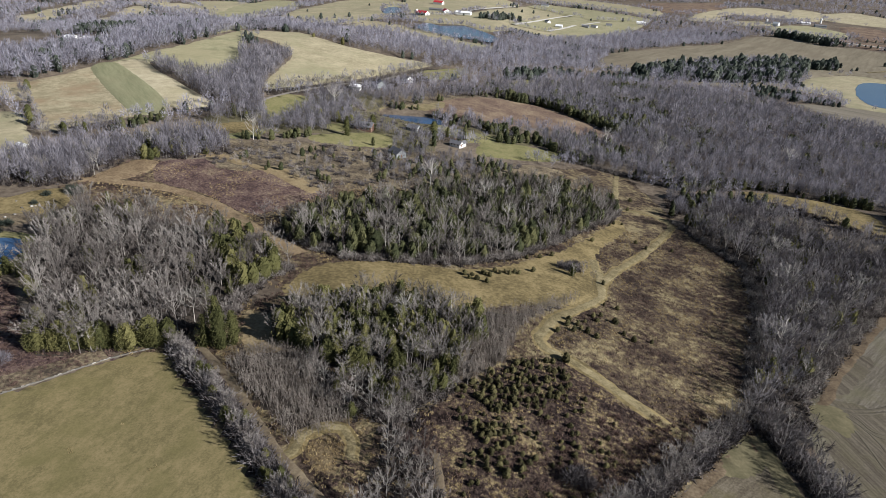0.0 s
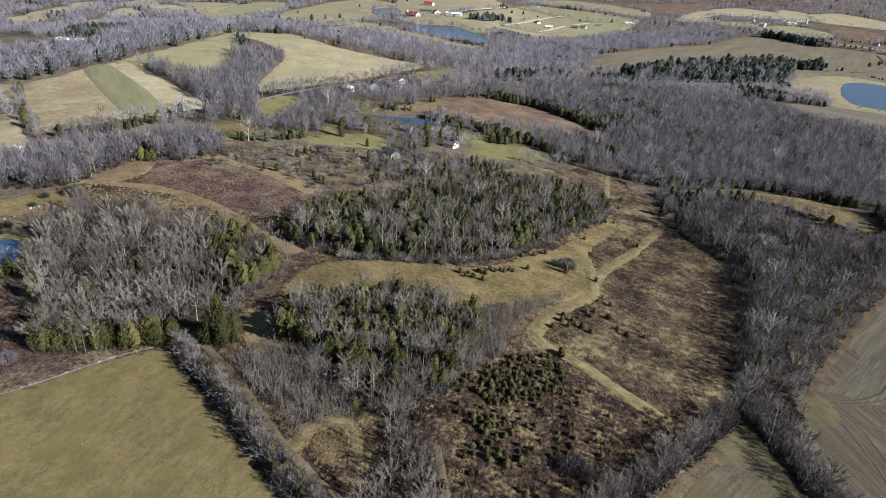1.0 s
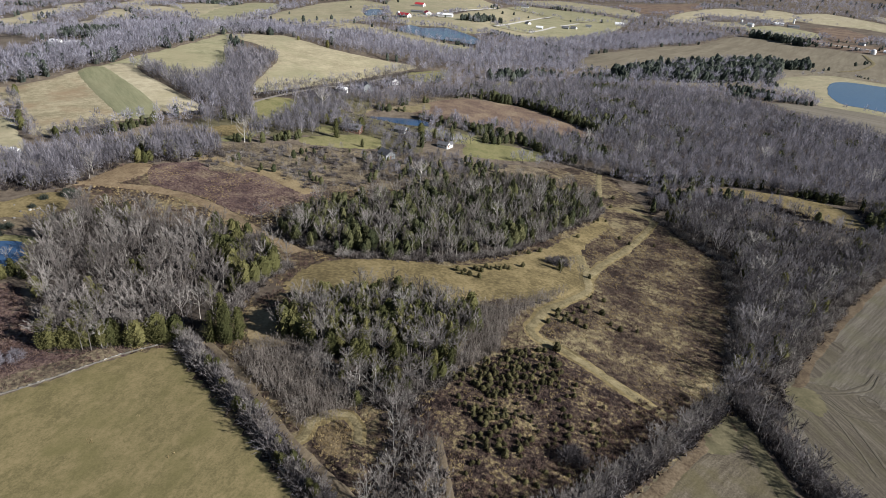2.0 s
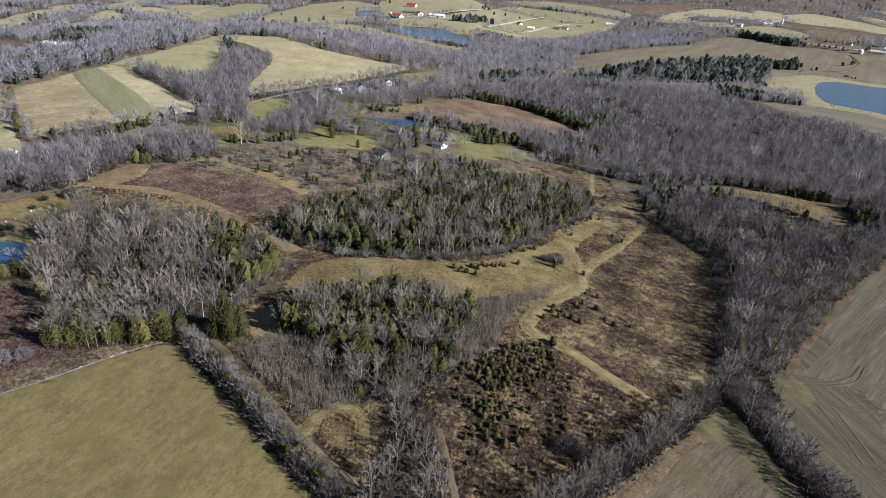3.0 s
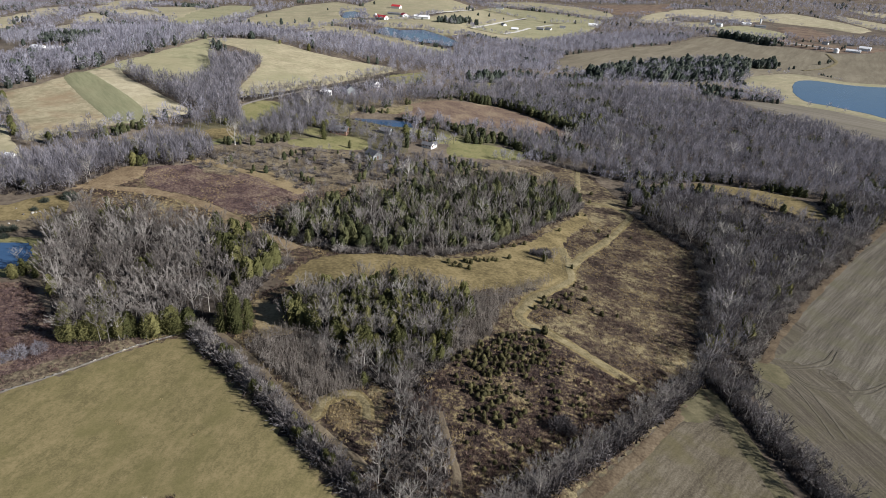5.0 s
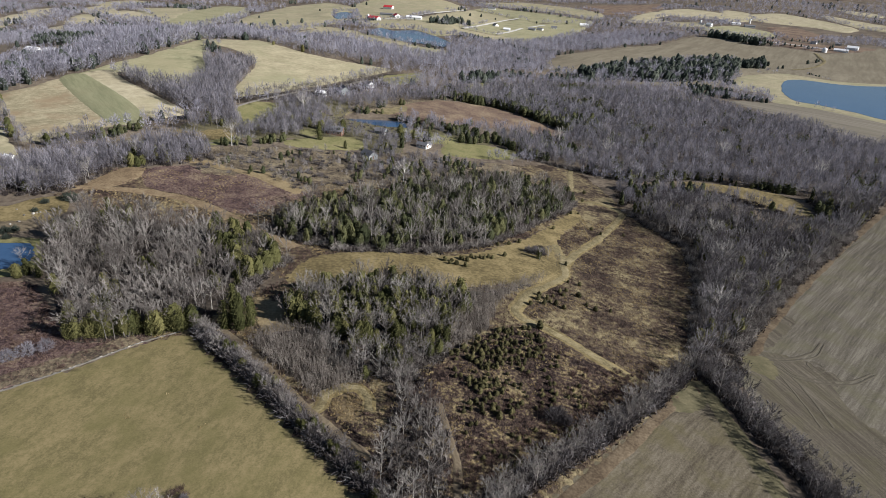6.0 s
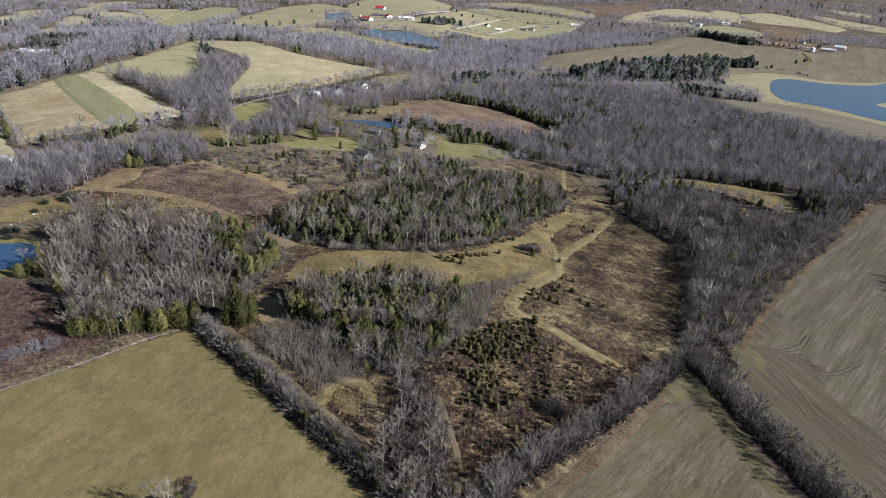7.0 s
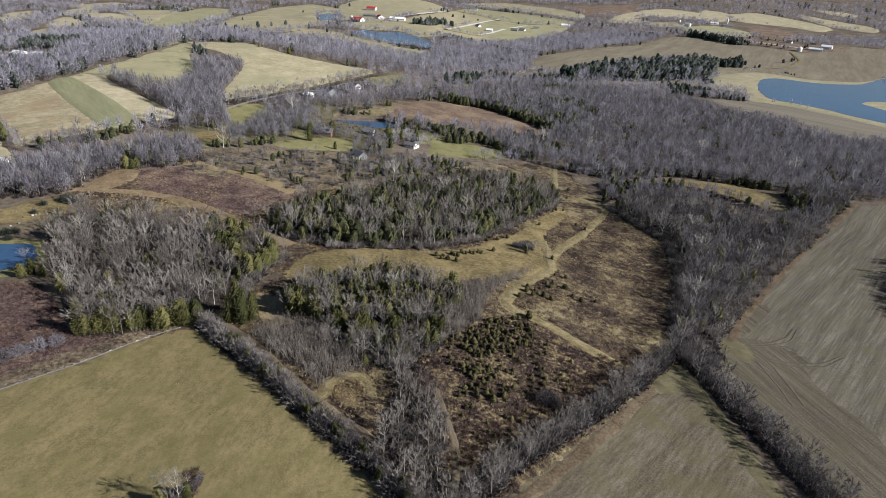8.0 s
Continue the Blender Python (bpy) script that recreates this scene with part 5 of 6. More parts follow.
x, y, rng = scattered([(-95, 470), (-82, 445), (-50, 436), (-18, 445), (-22, 478), (-45, 480), (-60, 494), (-84, 500)], 4.6, 53, jitter=0.6)
mass("garden_bushes", np.column_stack([x, y, rng.uniform(0.5, 1.1, len(x))]), SHRUB, [TWIG, BRUSH], "leafless grey bushes before the pond", "bushes", 54)

# ---- scrub, brambles and tall grass ----
x, y, rng = scattered([(-135, 323), (-150, 345), (-125, 372), (-93, 385), (-58, 395), (-20, 410), (12, 407), (40, 420), (20, 395), (-32, 341), (-62, 322), (-80, 310), (-104, 330)], 5.0, 80, jitter=0.6)
pick = np.array([noise.noise(Vector((a / 14, b / 14, 6.0))) for a, b in zip(x, y)]) + rng.normal(0, 0.2, len(x))
mass("scrub_cedars", [(a, b, rng.uniform(0.25, 0.75)) for a, b, p in zip(x, y, pick) if p > 0.42], CEDAR1, [BARK, CEDAR_BLUE], "scattered dark cedars in old brown pasture", "cedars", 81)
mass("scrub_trees", [(a, b, rng.uniform(0.25, 0.55)) for a, b, p in zip(x, y, pick) if -0.2 < p < 0.1], BARE1, [BARK, TWIG], "small leafless trees in old brown pasture", "bare trees", 83)
x, y, rng = scattered([(-135, 323), (-150, 345), (-125, 372), (-93, 385), (-58, 395), (-20, 410), (12, 407), (40, 420), (20, 395), (-32, 341), (-62, 322), (-80, 310), (-104, 330)], 3.4, 80, jitter=0.6)
pick = np.array([noise.noise(Vector((a / 12, b / 12, 1.0))) for a, b in zip(x, y)]) + rng.normal(0, 0.2, len(x))
mass("scrub_bushes", [(a, b, rng.uniform(0.5, 1.3)) for a, b, p in zip(x, y, pick) if p > 0.08], SHRUB, [DARK_TWIG, BRUSH], "low leafless bushes in old brown pasture", "bushes", 82)
x, y, rng = scattered(WEEDY, 1.7, 83)
near = (y < 330)
x, y = x[near], y[near]
patch = np.array([noise.noise(Vector((a / 16, b / 16, 9.0))) + 0.5 * noise.noise(Vector((a / 5, b / 5, 4.0))) for a, b in zip(x, y)])
open_land = np.ones(len(x), bool)
for poly in CLEAR:
    open_land &= ~inside(poly, x, y)
sel = open_land & (patch > 0.02)
mass("bramble_patches", np.column_stack([x, y, rng.uniform(0.7, 1.5, len(x))])[sel], TUFT, [BRAMBLE], "dark purple-brown bramble patches in the old field", "brambles", 84)
sel = open_land & (patch < -0.02) & (rng.uniform(0, 1, len(x)) < 0.85)
mass("tall_dry_grass", np.column_stack([x, y, rng.uniform(0.7, 1.3, len(x))])[sel], TUFT, [STRAW], "clumps of tall tan dry grass", "dry grass", 85)
x, y, rng = scattered([(-240, 120), (-160, 190), (-149, 190), (-128, 167), (-112, 156), (-95, 160), (-93, 158), (-109, 142), (-125, 129), (-180, 82)], 1.6, 86)
mass("bramble_patches", np.column_stack([x, y, rng.uniform(0.7, 1.6, len(x))]), TUFT, [BRAMBLE], "purple-brown brambles between fence and wood", "brambles", 87)
pick = np.array([noise.noise(Vector((a / 8, b / 8, 2.7))) for a, b in zip(x, y)])
mass("bramble_bushes", np.column_stack([x, y, rng.uniform(0.25, 0.6, len(x))])[(pick > 0.12) & (rng.uniform(0, 1, len(x)) < 0.6)], SHRUB, [BRAMBLE, BRAMBLE], "purple-brown bramble bushes beside the wood", "brambles", 89)
for n, line in enumerate([[(92, 172), (71, 149), (46, 126), (25, 108), (13, 95), (-2, 78)], [(100, 178), (107, 145), (112, 125), (117, 105), (121, 80), (124, 50)], [(-80, 166), (-56, 143), (-36, 122), (-21, 107), (-9, 95), (8, 76)]]):
    x, y, rng = scattered(belt(line, (4.8, 8.5, 3.6)[n]), (1.6, 1.9, 1.3)[n], 90 + n)
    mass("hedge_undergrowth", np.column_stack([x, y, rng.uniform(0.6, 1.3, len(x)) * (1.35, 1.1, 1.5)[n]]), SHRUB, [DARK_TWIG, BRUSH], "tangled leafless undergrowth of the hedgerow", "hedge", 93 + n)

x, y, rng = scattered([(5, 160), (38, 184), (60, 168), (76, 160), (88, 166), (70, 150), (46, 128), (25, 110), (12, 96), (9, 112), (6, 134), (3, 146)], 2.1, 88, jitter=0.6)
pick = np.array([noise.noise(Vector((a / 9, b / 9, 1.7))) for a, b in zip(x, y)]) + rng.normal(0, 0.12, len(x))
mass("bramble_bushes", np.column_stack([x, y, rng.uniform(0.3, 0.75, len(x))])[(pick > -0.02) & ((y - x - 80) / 1.414 < 15 + 40 * pick)], SHRUB, [BRAMBLE, BRAMBLE], "dark purple-brown bramble bushes in the weeds", "brambles", 89)
x, y, rng = scattered(belt([(84, 168), (64, 151), (40, 130), (20, 112), (9, 100)], 13), 1.9, 123, jitter=0.6)
mass("bramble_bushes", np.column_stack([x, y, rng.uniform(0.35, 0.7, len(x))]), SHRUB, [BRAMBLE, BRUSH], "dark brown bramble bank behind the hedgerow", "brambles", 124)
for n, line in enumerate([[(121, 355), (132, 324), (141, 299), (131, 256), (110, 206), (97, 178)], [(119, 192), (145, 223), (181, 263), (260, 338)], [(-80, 257), (-61, 243), (-39, 235), (-1, 242), (21, 257), (50, 299), (80, 344), (89, 364)],
                          [(-72, 180), (-70, 208), (-62, 221)], [(-42, 168), (-30, 153), (-21, 144), (-8, 146), (5, 163)], [(68, 451), (109, 438), (142, 422), (186, 436)]]):
    x, y, rng = scattered(belt(line, 6), 2.3, 96 + n)
    mass("wood_undergrowth", np.column_stack([x, y, rng.uniform(0.8, 1.8, len(x))]), SHRUB, [TWIG, BRUSH], "leafless undergrowth along the wood's edge", "undergrowth", 196 + n)

x, y, rng = scattered([(-31, 129), (-29, 134), (-24, 136), (-20, 133), (-19, 126), (-24, 121)], 1.0, 121, jitter=0.6)
mass("tall_dry_grass", np.column_stack([x, y, rng.uniform(0.6, 1.1, len(x))]), TUFT, [STRAW], "golden standing straw inside the mown loop", "dry grass", 122)

# ---- marks on the stubble ----
ribbon("bare_headland", [(95, 164), (82, 153), (54, 123), (32, 101), (22, 92), (8, 78)], 3.8, CROP_EDGE, "reddish bare soil along the hedgerow", "bare soil", lift=0.2, seed=60)
ribbon("grass_strip", [(95, 167), (96, 150), (98, 128), (100, 110), (106, 62)], 6.0, GRASS_EDGE, "green-tan grass strip at the field edge", "grass", lift=0.2, seed=61)
sheet("grass_patch", [(120, 187), (126, 192), (134, 190), (133, 182), (128, 176), (122, 178)], GRASS_EDGE, "green-tan grass patch in the field corner", "grass", lift=0.3, wobble=0.8, seed=62)
ribbon("bare_headland", [(125, 188), (144, 214), (178, 252.5), (233, 309.5), (320, 394)], 4.5, CROP_EDGE, "reddish bare soil below the wood", "bare soil", lift=0.2, seed=63)
def bend(cx, cy, rx, ry, a0, a1, n=12):
    return [(cx + rx * math.cos(radians(a0 + (a1 - a0) * i / n)), cy + ry * math.sin(radians(a0 + (a1 - a0) * i / n))) for i in range(n + 1)]


TRACKS = [[(132, 191), (136, 186), (138, 181), (147, 179), (160, 180), (172, 186)],
          [(131, 189), (135, 183), (138, 179), (146, 177), (160, 178), (173, 185)],
          [(131, 191), (137, 191), (145, 193), (156, 199), (164, 207)],
          [(131, 189), (136, 189), (144, 191), (156, 196), (165, 206)],
          [(131, 185), (132, 174), (132, 160), (131, 150)],
          [(134, 185), (137, 176), (137, 162), (136, 151)],
          bend(151, 188, 3.2, 3.2, 0, 330)]
for n, line in enumerate(TRACKS):
    ribbon("tyre_track", line, 0.8 + 0.2 * (n % 3), TYRE, "faint curved tractor track pressed into stubble", "tyre track", lift=0.24, step=1.5, seed=70 + n)
sheet("grass_patch", [(92, 169), (84, 159), (77, 149), (84, 147), (92, 153), (94, 164)], GRASS_EDGE, "olive grass at the tip of the stubble field", "grass", lift=0.25, wobble=0.8, seed=91)
sheet("churned_soil", [(129, 198), (152, 224), (163, 232), (163, 225), (151, 211), (133, 194)], CROP_DARK, "brown churned soil at the field corner", "bare soil", lift=0.24, wobble=1.0, seed=90)


# ---- stone fence ----
def stone_fence(line, seed):
    """A low rock fence with a coping of upright stones."""
    top = tagged(new("stone_fence"), "pale limestone rock fence along the hay field", "stone fence")
    p = np.array(rounded(line, 1.0, 0.05, closed=False, seed=seed))
    rng = np.random.default_rng(seed)
    v, f = [], []
    for i in range(len(p) - 1):
        a, b = p[i], p[i + 1]
        d = (b - a) / np.linalg.norm(b - a)
        s = np.array([-d[1], d[0]]) * 0.17
        h = 0.36 + rng.uniform(-0.16, 0.12)
        n = len(v)
        for q, w in ((a, 1), (b, 1)):
            z = float(land(*q))
            v += [(*(q + s), z - 0.2), (*(q - s), z - 0.2), (*(q - s * 0.8), z + h), (*(q + s * 0.8), z + h)]
        f += [(n, n + 1, n + 2, n + 3), (n + 4, n + 7, n + 6, n + 5), (n, n + 3, n + 7, n + 4), (n + 1, n + 5, n + 6, n + 2), (n + 3, n + 2, n + 6, n + 7)]
    wall = new("wall", mesh_of("wall", v, f, [WALLSTONE]))
    wall.parent = top
    cube = np.array([(x, y, z) for x in (-0.5, 0.5) for y in (-0.5, 0.5) for z in (0, 1)], float)
    cube[1::2, :2] *= 0.7
    me = mesh_of("capstone", cube, [(0, 1, 3, 2), (4, 6, 7, 5), (0, 4, 5, 1), (2, 3, 7, 6), (1, 5, 7, 3), (0, 2, 6, 4)], [WALLSTONE])
    for i in range(0, len(p) - 1):
        if rng.uniform() < 0.3:
            continue
        ob = new("capstone", me)
        q = (p[i] + p[i + 1]) / 2
        d = p[i + 1] - p[i]
        ob.parent = top
        ob.matrix_basis = Matrix.LocRotScale((*q, float(land(*q)) + 0.26), Euler((0, rng.normal(0, 0.08), math.atan2(d[1], d[0]))), (rng.uniform(0.9, 1.15), 0.28, rng.uniform(0.14, 0.26)))


ribbon("fence_verge", [(-152, 108), (-127, 130.5), (-111, 144), (-97, 158)], 6.5, SCRUBLAND, "tan grass strip behind the rock fence", "verge", lift=0.2, seed=57)
stone_fence([(-150, 104), (-125, 126.5), (-109, 140), (-94, 156), (-84, 164)], 5)

def boulder(x, y, size, turn, seed):
    """A squat, uneven stone, partly sunk in the grass."""
    rng = np.random.default_rng(seed)
    bm = bmesh.new()
    bmesh.ops.create_icosphere(bm, subdivisions=2, radius=size / 2)
    for v in bm.verts:
        v.co *= 1 + rng.uniform(-0.16, 0.12)
        v.co.z *= 0.7
    me = bpy.data.meshes.new("boulder")
    bm.to_mesh(me)
    bm.free()
    me.materials.append(WALLSTONE)
    ob = new("boulder", me)
    ob.matrix_basis = pose(x, y, float(land(x, y)) + size * 0.25, 0, 0, turn)
    return tagged(ob, "pale stone standing in for a small white thing", "boulder", "yard boulders")


# Stones stand in for small white things of unknown kind.
for n, (x, y) in enumerate([(-196, 255), (-189, 249), (-186, 251), (-185, 252), (-184, 253), (-187, 242), (-179, 242), (-189, 239)]):
    boulder(x, y, 0.9 + 0.25 * (n % 3), n * 40, 300 + n)


# ---- buildings ----
def solid(name, outline, depth, material, parent, m=Matrix(), label=""):
    """An outline in x and z, drawn out along y, centred."""
    bm = bmesh.new()
    a = [bm.verts.new((x, -depth / 2, z)) for x, z in outline]
    b = [bm.verts.new((x, depth / 2, z)) for x, z in outline]
    bm.faces.new(a)
    bm.faces.new(b[::-1])
    n = len(outline)
    for i in range(n):
        bm.faces.new((a[i], b[i], b[(i + 1) % n], a[(i + 1) % n]))
    bmesh.ops.recalc_face_normals(bm, faces=bm.faces)
    me = bpy.data.meshes.new(name)
    bm.to_mesh(me)
    bm.free()
    me.materials.append(material)
    ob = new(name, me)
    ob.parent = parent
    ob.matrix_basis = m
    return tagged(ob, label)


def box(x0, x1, z0, z1):
    return [(x0, z0), (x1, z0), (x1, z1), (x0, z1)]


def building(name, x, y, w, d, eave, ridge, turn, wall, roof, label, category, windows=0, chimney=False, big_door=False):
    """A gabled building; the ridge runs along its local y."""
    top = tagged(new(name), label, category)
    top.matrix_basis = pose(x, y, float(land(x, y)) + 0.35, 0, 0, turn)
    h = w / 2
    solid("wall", [(-h, -1.5), (h, -1.5), (h, eave), (0, ridge), (-h, eave)], d, wall, top)
    slope = (ridge - eave) / h
    o, t = 0.5, 0.22
    roof_ob = solid("roof", [(-h - o, eave - slope * o), (0, ridge), (h + o, eave - slope * o), (h + o, eave - slope * o + t), (0, ridge + t), (-h - o, eave - slope * o + t)], d + 1.0, roof, top, Matrix.Translation((0, 0, 0.03)))
    if chimney:
        solid("chimney", box(-0.4, 0.4, ridge - 1.0, ridge + 1.1), 0.8, BRICK, roof_ob, Matrix.Translation((w * 0.12, d * 0.2, 0)))
    side = Matrix.Rotation(radians(90), 4, "Z")
    for i in range(windows):
        yy = (i + 0.5) / windows * d - d / 2
        for sx in (-1, 1):
            win = solid("window", box(-0.6, 0.6, 0.9, 2.2), 0.12, SIDING, top, Matrix.Translation((sx * h, yy, 0)) @ side)
            solid("pane", box(-0.48, 0.48, 1.02, 2.08), 0.2, GLASS, win)
    for sx in (-1, 1) if windows else ():
        win = solid("window", box(sx * h * 0.5 - 0.6, sx * h * 0.5 + 0.6, 0.9, 2.2), 0.12, SIDING, top, Matrix.Translation((0, -d / 2, 0)))
        solid("pane", box(sx * h * 0.5 - 0.48, sx * h * 0.5 + 0.48, 1.02, 2.08), 0.2, GLASS, win)
    if windows:
        solid("door", box(-0.5, 0.5, 0.0, 2.05), 0.14, BRICK, top, Matrix.Translation((0, -d / 2, 0)))
    if big_door:
        solid("door", box(-w * 0.2, w * 0.2, 0.0, eave * 0.85), 0.2, GREY_WALL, top, Matrix.Translation((0, -d / 2, 0)))
    return top


building("house", -12, 432, 4.8, 8.0, 2.3, 3.8, 62, SIDING, GREY_ROOF, "white farmhouse with a grey roof beside the lawn", "house", windows=3, chimney=True)
building("house", -8, 435.5, 3.4, 4.4, 2.2, 3.5, -20, SIDING, GREY_ROOF, "small white wing beside the farmhouse", "house", windows=1)
building("house", -77, 436, 9, 12, 2.8, 5.2, 80, BRICK, GREY_ROOF, "brown house with a dark roof among trees", "house", windows=3)
building("house", -45, 455, 6, 8, 2.6, 4.4, 70, GREY_WALL, GREY_ROOF, "grey cottage below the pond", "house", windows=2)
building("house", -47, 390, 7, 10, 2.6, 5.0, 40, GREY_WALL, GREY_ROOF, "grey-blue house half hidden by bare trees", "house", windows=2)
building("barn", -109, 552, 6.5, 8, 2.6, 4.2, 75, SIDING, WHITE_ROOF, "white metal barn beside the lane", "barn", big_door=True)
building("house", -91, 575, 8, 11, 4.8, 8.0, 20, GREY_WALL, GREY_ROOF, "grey-green two-storey house with white gable trim", "house", windows=3)
building("house", -98, 580, 5, 7, 2.6, 4.4, 75, GREY_WALL, GREY_ROOF, "grey garage beside the lane", "garage")
building("house", -73, 624, 7, 9, 3.2, 5.4, 35, SIDING, GREY_ROOF, "white house with a steep grey roof", "house", windows=2, chimney=True)
building("barn", -369, 564, 10, 12, 3.6, 5.6, 70, SIDING, WHITE_ROOF, "large white barn behind the ridge", "barn", big_door=True)
building("barn", -358, 571, 5, 9, 2.6, 3.6, -75, GREY_WALL, WHITE_ROOF, "long white-roofed shed beside the barn", "shed")
building("shed", -238, 317, 2.5, 5, 2.4, 3.0, 70, SIDING, WHITE_ROOF, "small white trailer shed in a tan yard", "shed")
for x, y, w, d, e, r, turn, wall, roof, label in (
        (-147, 1388, 15, 24, 5, 9, 60, SIDING, RED_ROOF, "red-roofed barn on the far farm"), (-104, 1465, 15, 22, 5, 9, 20, SIDING, RED_ROOF, "red-roofed stable on the far farm"),
        (-140, 1674, 14, 24, 6, 10, 70, SIDING, RED_ROOF, "red-roofed barn behind far trees"), (-64, 1445, 14, 34, 5, 8, 80, SIDING, WHITE_ROOF, "long white barn on the far farm"),
        (-130, 1500, 10, 30, 4, 6, 80, GREY_WALL, GREY_ROOF, "long grey shed on the far farm"), (159, 2122, 12, 24, 5, 9, 80, SIDING, GREY_ROOF, "white farmhouse on a far rise"),
        (129, 1559, 9, 13, 4, 7, 30, SIDING, GREY_ROOF, "white house beside a pale lane"), (150, 1489, 10, 15, 4, 7, 75, SIDING, WHITE_ROOF, "white barn beside a pale lane"),
        (218, 1559, 9, 16, 4, 7, 70, GREY_WALL, GREY_ROOF, "grey house beside a pale lane"), (392, 1779, 10, 24, 4, 7, 85, SIDING, WHITE_ROOF, "long white barn in far woods"),
        (789, 1906, 10, 16, 5, 9, 40, SIDING, WHITE_ROOF, "white barn on the far plain"), (943, 1494, 9.6, 30, 4, 7, 55, SIDING, WHITE_ROOF, "long white poultry barn by the ridge field"),
        (990, 1527, 15, 24, 6, 10, 50, SIDING, WHITE_ROOF, "large white barn by the ridge field"), (930, 1950, 14, 30, 4, 7, 80, GREY_WALL, GREY_ROOF, "grey farm sheds on the far plain"),
        (891, 2050, 12, 24, 4, 7, 70, SIDING, GREY_ROOF, "white farm sheds by the silos"), (908, 1996, 12, 26, 4, 7, 80, SIDING, WHITE_ROOF, "long white shed by the silos"), (771, 1918, 9, 16, 4, 7, 60, SIDING, GREY_ROOF, "white farmhouse by a silo"), (962, 1646, 9, 14, 4, 7, 40, SIDING, GREY_ROOF, "white house behind the ridge field"),
        (1008, 1616, 9, 14, 4, 7, 60, GREY_WALL, GREY_ROOF, "grey house behind the ridge field"), (241, 1579, 9, 14, 4, 7, 60, SIDING, GREY_ROOF, "small white house in far trees"), (288, 1654, 9, 14, 4, 7, 80, SIDING, GREY_ROOF, "small white house at the woods' edge")):
    building("barn" if w > 9.5 else "house", x, y, w, d, e, r, turn, wall, roof, label, "barn" if w > 9.5 else "house", windows=2 if w < 9.5 else 0, big_door=w > 9.5)


def silo(x, y, r, h):
    top = tagged(new("silo"), "pale cylindrical grain silo with a domed cap", "silo", "silos")
    top.matrix_basis = pose(x, y, float(land(x, y)))
    an = np.arange(16) * 2 * np.pi / 16
    for name, prof, material in (("body", [(r, -0.5), (r, h)], SIDING), ("cap", [(r * 1.04, h), (r * 0.8, h + r * 0.5), (r * 0.05, h + r * 0.8)], WHITE_ROOF)):
        v = np.vstack([np.column_stack([np.cos(an) * a, np.sin(an) * a, np.full(16, z)]) for a, z in prof])
        f = [(k * 16 + i, k * 16 + (i + 1) % 16, k * 16 + 16 + (i + 1) % 16, k * 16 + 16 + i) for k in range(len(prof) - 1) for i in range(16)]
        ob = new(name, mesh_of(name, v, f, [material]))
        ob.parent = top


for x, y, r, h in ((770, 1925, 2.8, 11), (983, 2066, 2.8, 13), (898, 1484, 5.5, 6.5), (-161, 1393, 2.5, 10)):
    silo(x, y, r, h)

# ---- far country ----
for n, (line, width) in enumerate([([(-82, 1434), (-55, 1545), (-2, 1696), (60, 1920)], 8), ([(45, 1378), (101, 1543), (167, 1761), (219, 1872)], 7), ([(117, 1381), (154, 1462), (196, 1573)], 7), ([(214, 1616), (273, 1726)], 7), ([(-150, 1395), (-105, 1425), (-82, 1434)], 6), ([(822, 1622), (858, 1606), (895, 1551), (922, 1527)], 9)]):
    ribbon("gravel_lane", line, width, GRAVEL, "pale gravel lane to the far farm", "lane", lift=1.3, step=15, seed=140 + n)
for n, line in enumerate([[(99, 2040), (211, 1887)], [(861, 1454), (832, 1375), (811, 1328), (745, 1242), (655, 1165)]]):
    ribbon("farm_lane", line, 6, TRACK, "narrow grey farm lane between fields", "lane", lift=1.3, step=15, seed=147 + n)
ribbon("lane", [(-157, 451), (-159, 466), (-151, 488), (-131, 540), (-100, 600), (-83, 641), (-50, 684), (-27, 721)], 2.6, LANE, "narrow pale lane past the houses", "lane", lift=0.4, step=6, seed=145)
for n, (line, width, gap, cedar, high) in enumerate([([(-338, 997), (-301, 951), (-219, 755), (-188, 724)], 9, 5.0, 0.1, 0.5), ([(-225, 1227), (-163, 1169), (-103, 1081), (-42, 1006), (4, 985)], 7, 6.0, 0.1, 0.45), ([(166, 2194), (271, 2122), (345, 2014), (432, 1896)], 14, 9.0, 0.2, 0.7),
                                                     ([(239, 2383), (372, 2312), (515, 2076)], 14, 10.0, 0.1, 0.6), ([(651, 1111), (654, 1074), (656, 1042)], 6, 5.0, 0.3, 0.3), ([(-276, 1029), (-261, 1191), (-209, 1140), (-162, 1094)], 5, 7.0, 0.0, 0.3),
                                                     ([(700, 1680), (736, 1660), (753, 1620), (765, 1602)], 22, 8.0, 1.1, 1.2), ([(772, 1585), (790, 1555)], 20, 7.0, 1.1, 1.3), ([(-10, 1387), (26, 1480), (55, 1450)], 36, 9.0, 0.4, 0.9)]):
    wood(belt(line, width), gap, cedar, 230 + n, "a far field hedgerow", lod=2, free=True, dark=True, high=(high, high * 1.5), cedar_high=(high * 1.2, high * 1.9), clump=40)
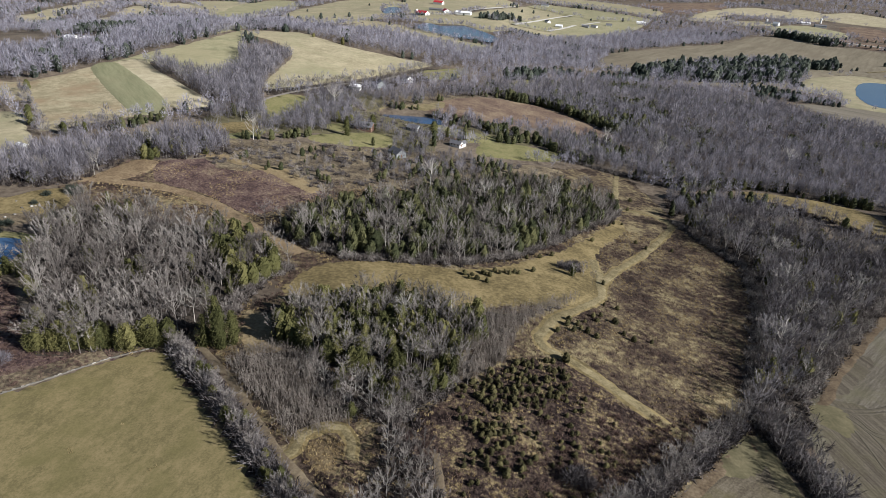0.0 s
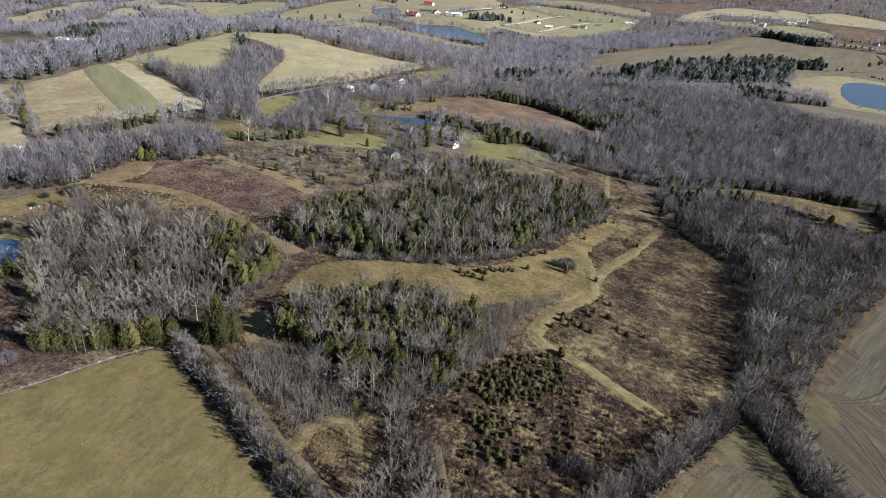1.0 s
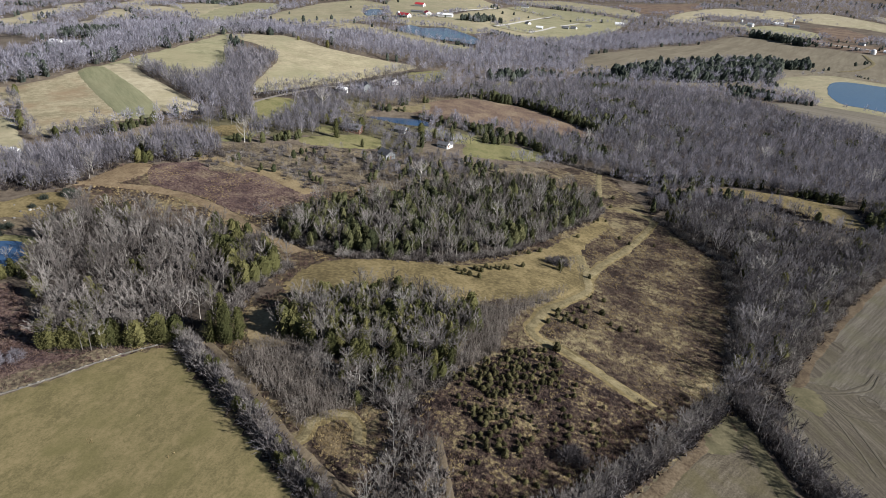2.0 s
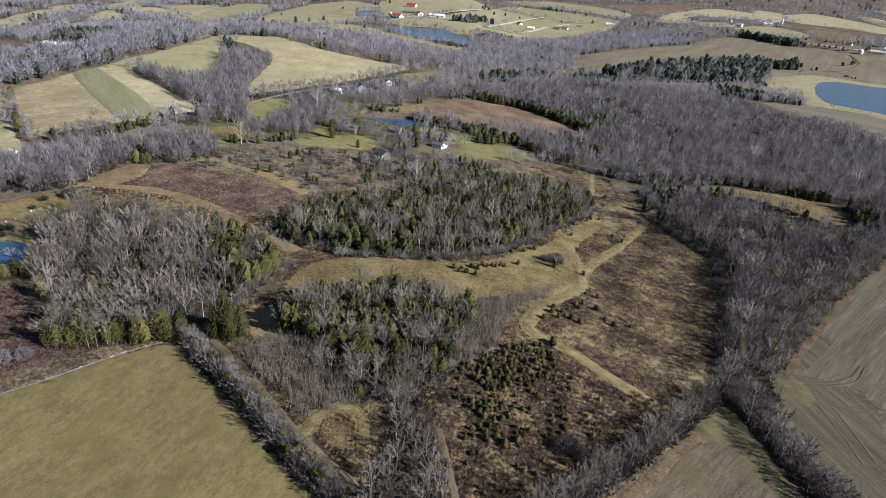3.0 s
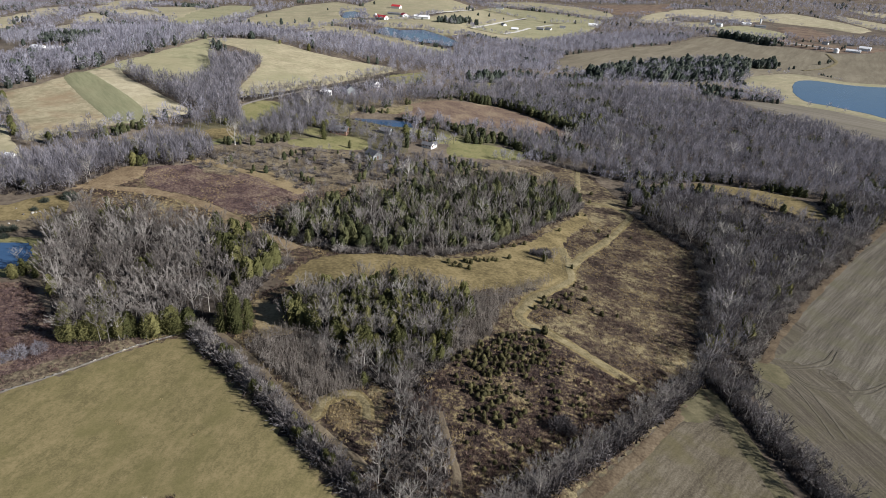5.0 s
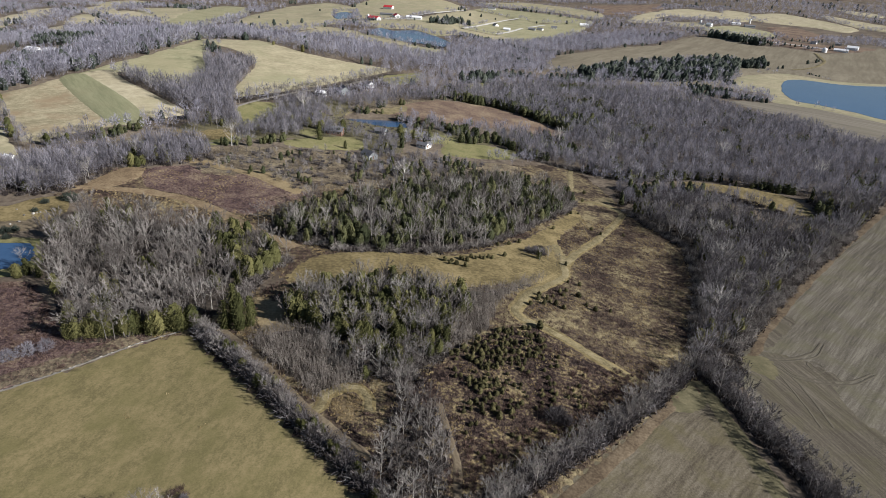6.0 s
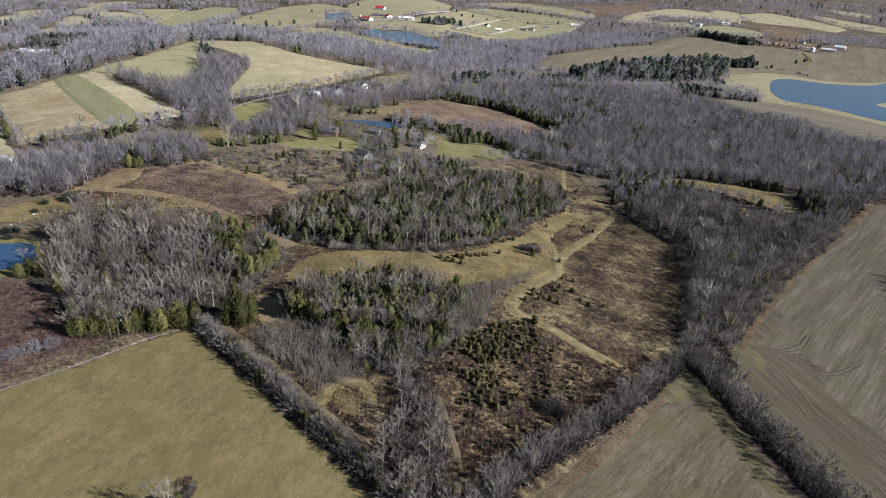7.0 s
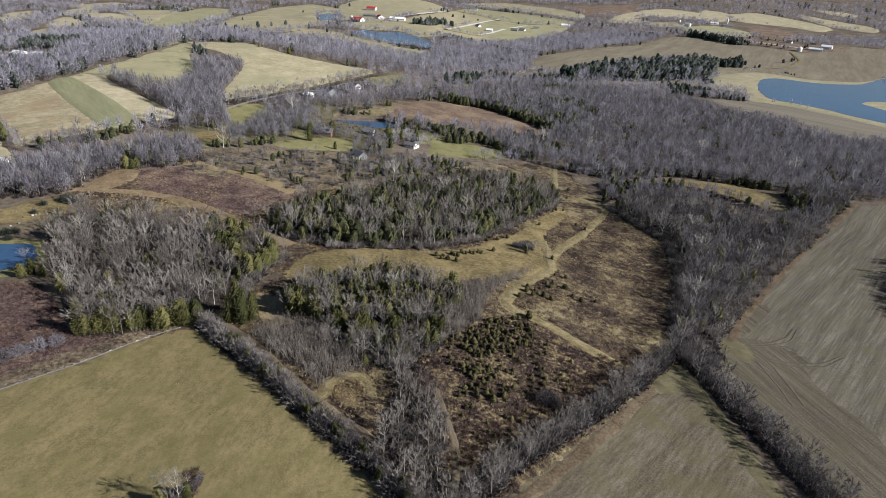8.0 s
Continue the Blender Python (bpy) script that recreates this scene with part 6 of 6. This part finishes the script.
for n, (x, y) in enumerate([(-296, 1564), (-320, 1219), (-290, 1202), (-273, 1249), (-369, 1298), (-333, 1115), (-369, 1131), (-208, 1769), (-427, 1438), (-433, 1493), (74, 1744), (107, 1793), (144, 1759), (257, 1758), (441, 1933), (335, 2037), (-62, 1417), (0, 1446), (43, 1564), (640, 1225), (633, 1172), (650, 1188), (753, 1288), (786, 1315), (802, 1334)]):
    planted("cedar_tree", ("far_cedar", n % 3), CEDAR2[n % 3], (BARK, CEDAR_FAR), ("trunk", "crown"), x, y, 0.75 + 0.13 * (n % 4), n * 1.3, "dark rounded cedar standing in a far pasture", "cedar", "far pasture cedars")
for n, (x, y) in enumerate([(825, 1632), (824, 1598), (834, 1579), (843, 1562), (853, 1554), (858, 1541), (873, 1542), (878, 1519), (889, 1521), (848, 1694), (876, 1692), (922, 1680), (942, 1679), (961, 1674), (937, 1530), (961, 1560)]):
    planted("cedar_tree", ("far_cedar", n % 3), CEDAR2[n % 3], (BARK, CEDAR_FAR), ("trunk", "crown"), x, y, 0.75 + 0.12 * (n % 4), n * 1.3, "dark cedar beside the far road", "cedar", "roadside cedars")
rng = np.random.default_rng(11)
for near_r, far_r, gap, kinds, scale, dark_kinds in ((430, 900, 7.4, BARE2, 0.85, CEDAR2), (900, 1600, 9.2, BARE3, 0.9, CEDAR2), (1600, 2700, 14.0, BARE3, 1.1, CEDAR2), (2700, 4700, 28.0, BARE3, 1.6, CEDAR2)):
    gx, gy = np.meshgrid(np.arange(-far_r * 0.8, far_r * 0.8, gap), np.arange(250, far_r, gap))
    x = gx.ravel() + rng.uniform(-0.45, 0.45, gx.size) * gap
    y = gy.ravel() + rng.uniform(-0.45, 0.45, gx.size) * gap
    r, ang = np.hypot(x, y), np.degrees(np.arctan2(x, y))
    ok = (r > near_r) & (r < far_r) & (np.abs(ang) < 43)
    for poly in OPEN:
        a = np.array(poly)
        if np.hypot(*a.mean(0)) > 200:
            ok &= ~inside(poly, x, y)
    x, y, r = x[ok], y[ok], r[ok]
    size = 110 if r.mean() < 1300 else 200
    cover = np.array([noise.noise(Vector((a / size / 2.2, b / size, 2.2))) + 0.35 * noise.noise(Vector((a / size * 3, b / size * 3, 7.7))) for a, b in zip(x, y)])
    wooded = cover > (-0.2 if near_r < 900 else -0.45 if near_r < 1600 else -0.22)
    x, y = x[wooded], y[wooded]
    ever = np.array([noise.noise(Vector((a / 60, b / 60, 5.5))) for a, b in zip(x, y)]) + rng.normal(0, 0.1, len(x)) > 0.52
    sc = rng.uniform(0.75, 1.1, len(x)) * scale
    mass("far_woodland", np.column_stack([x, y, sc])[~ever], kinds, [BARK, HAZE_TWIG], "distant leafless grey woods on rolling hills", "woodland", 150)
    mass("far_cedars", np.column_stack([x, y, sc])[ever], dark_kinds, [BARK, CEDAR_FAR], "distant dark cedars among bare woods", "cedars", 151)
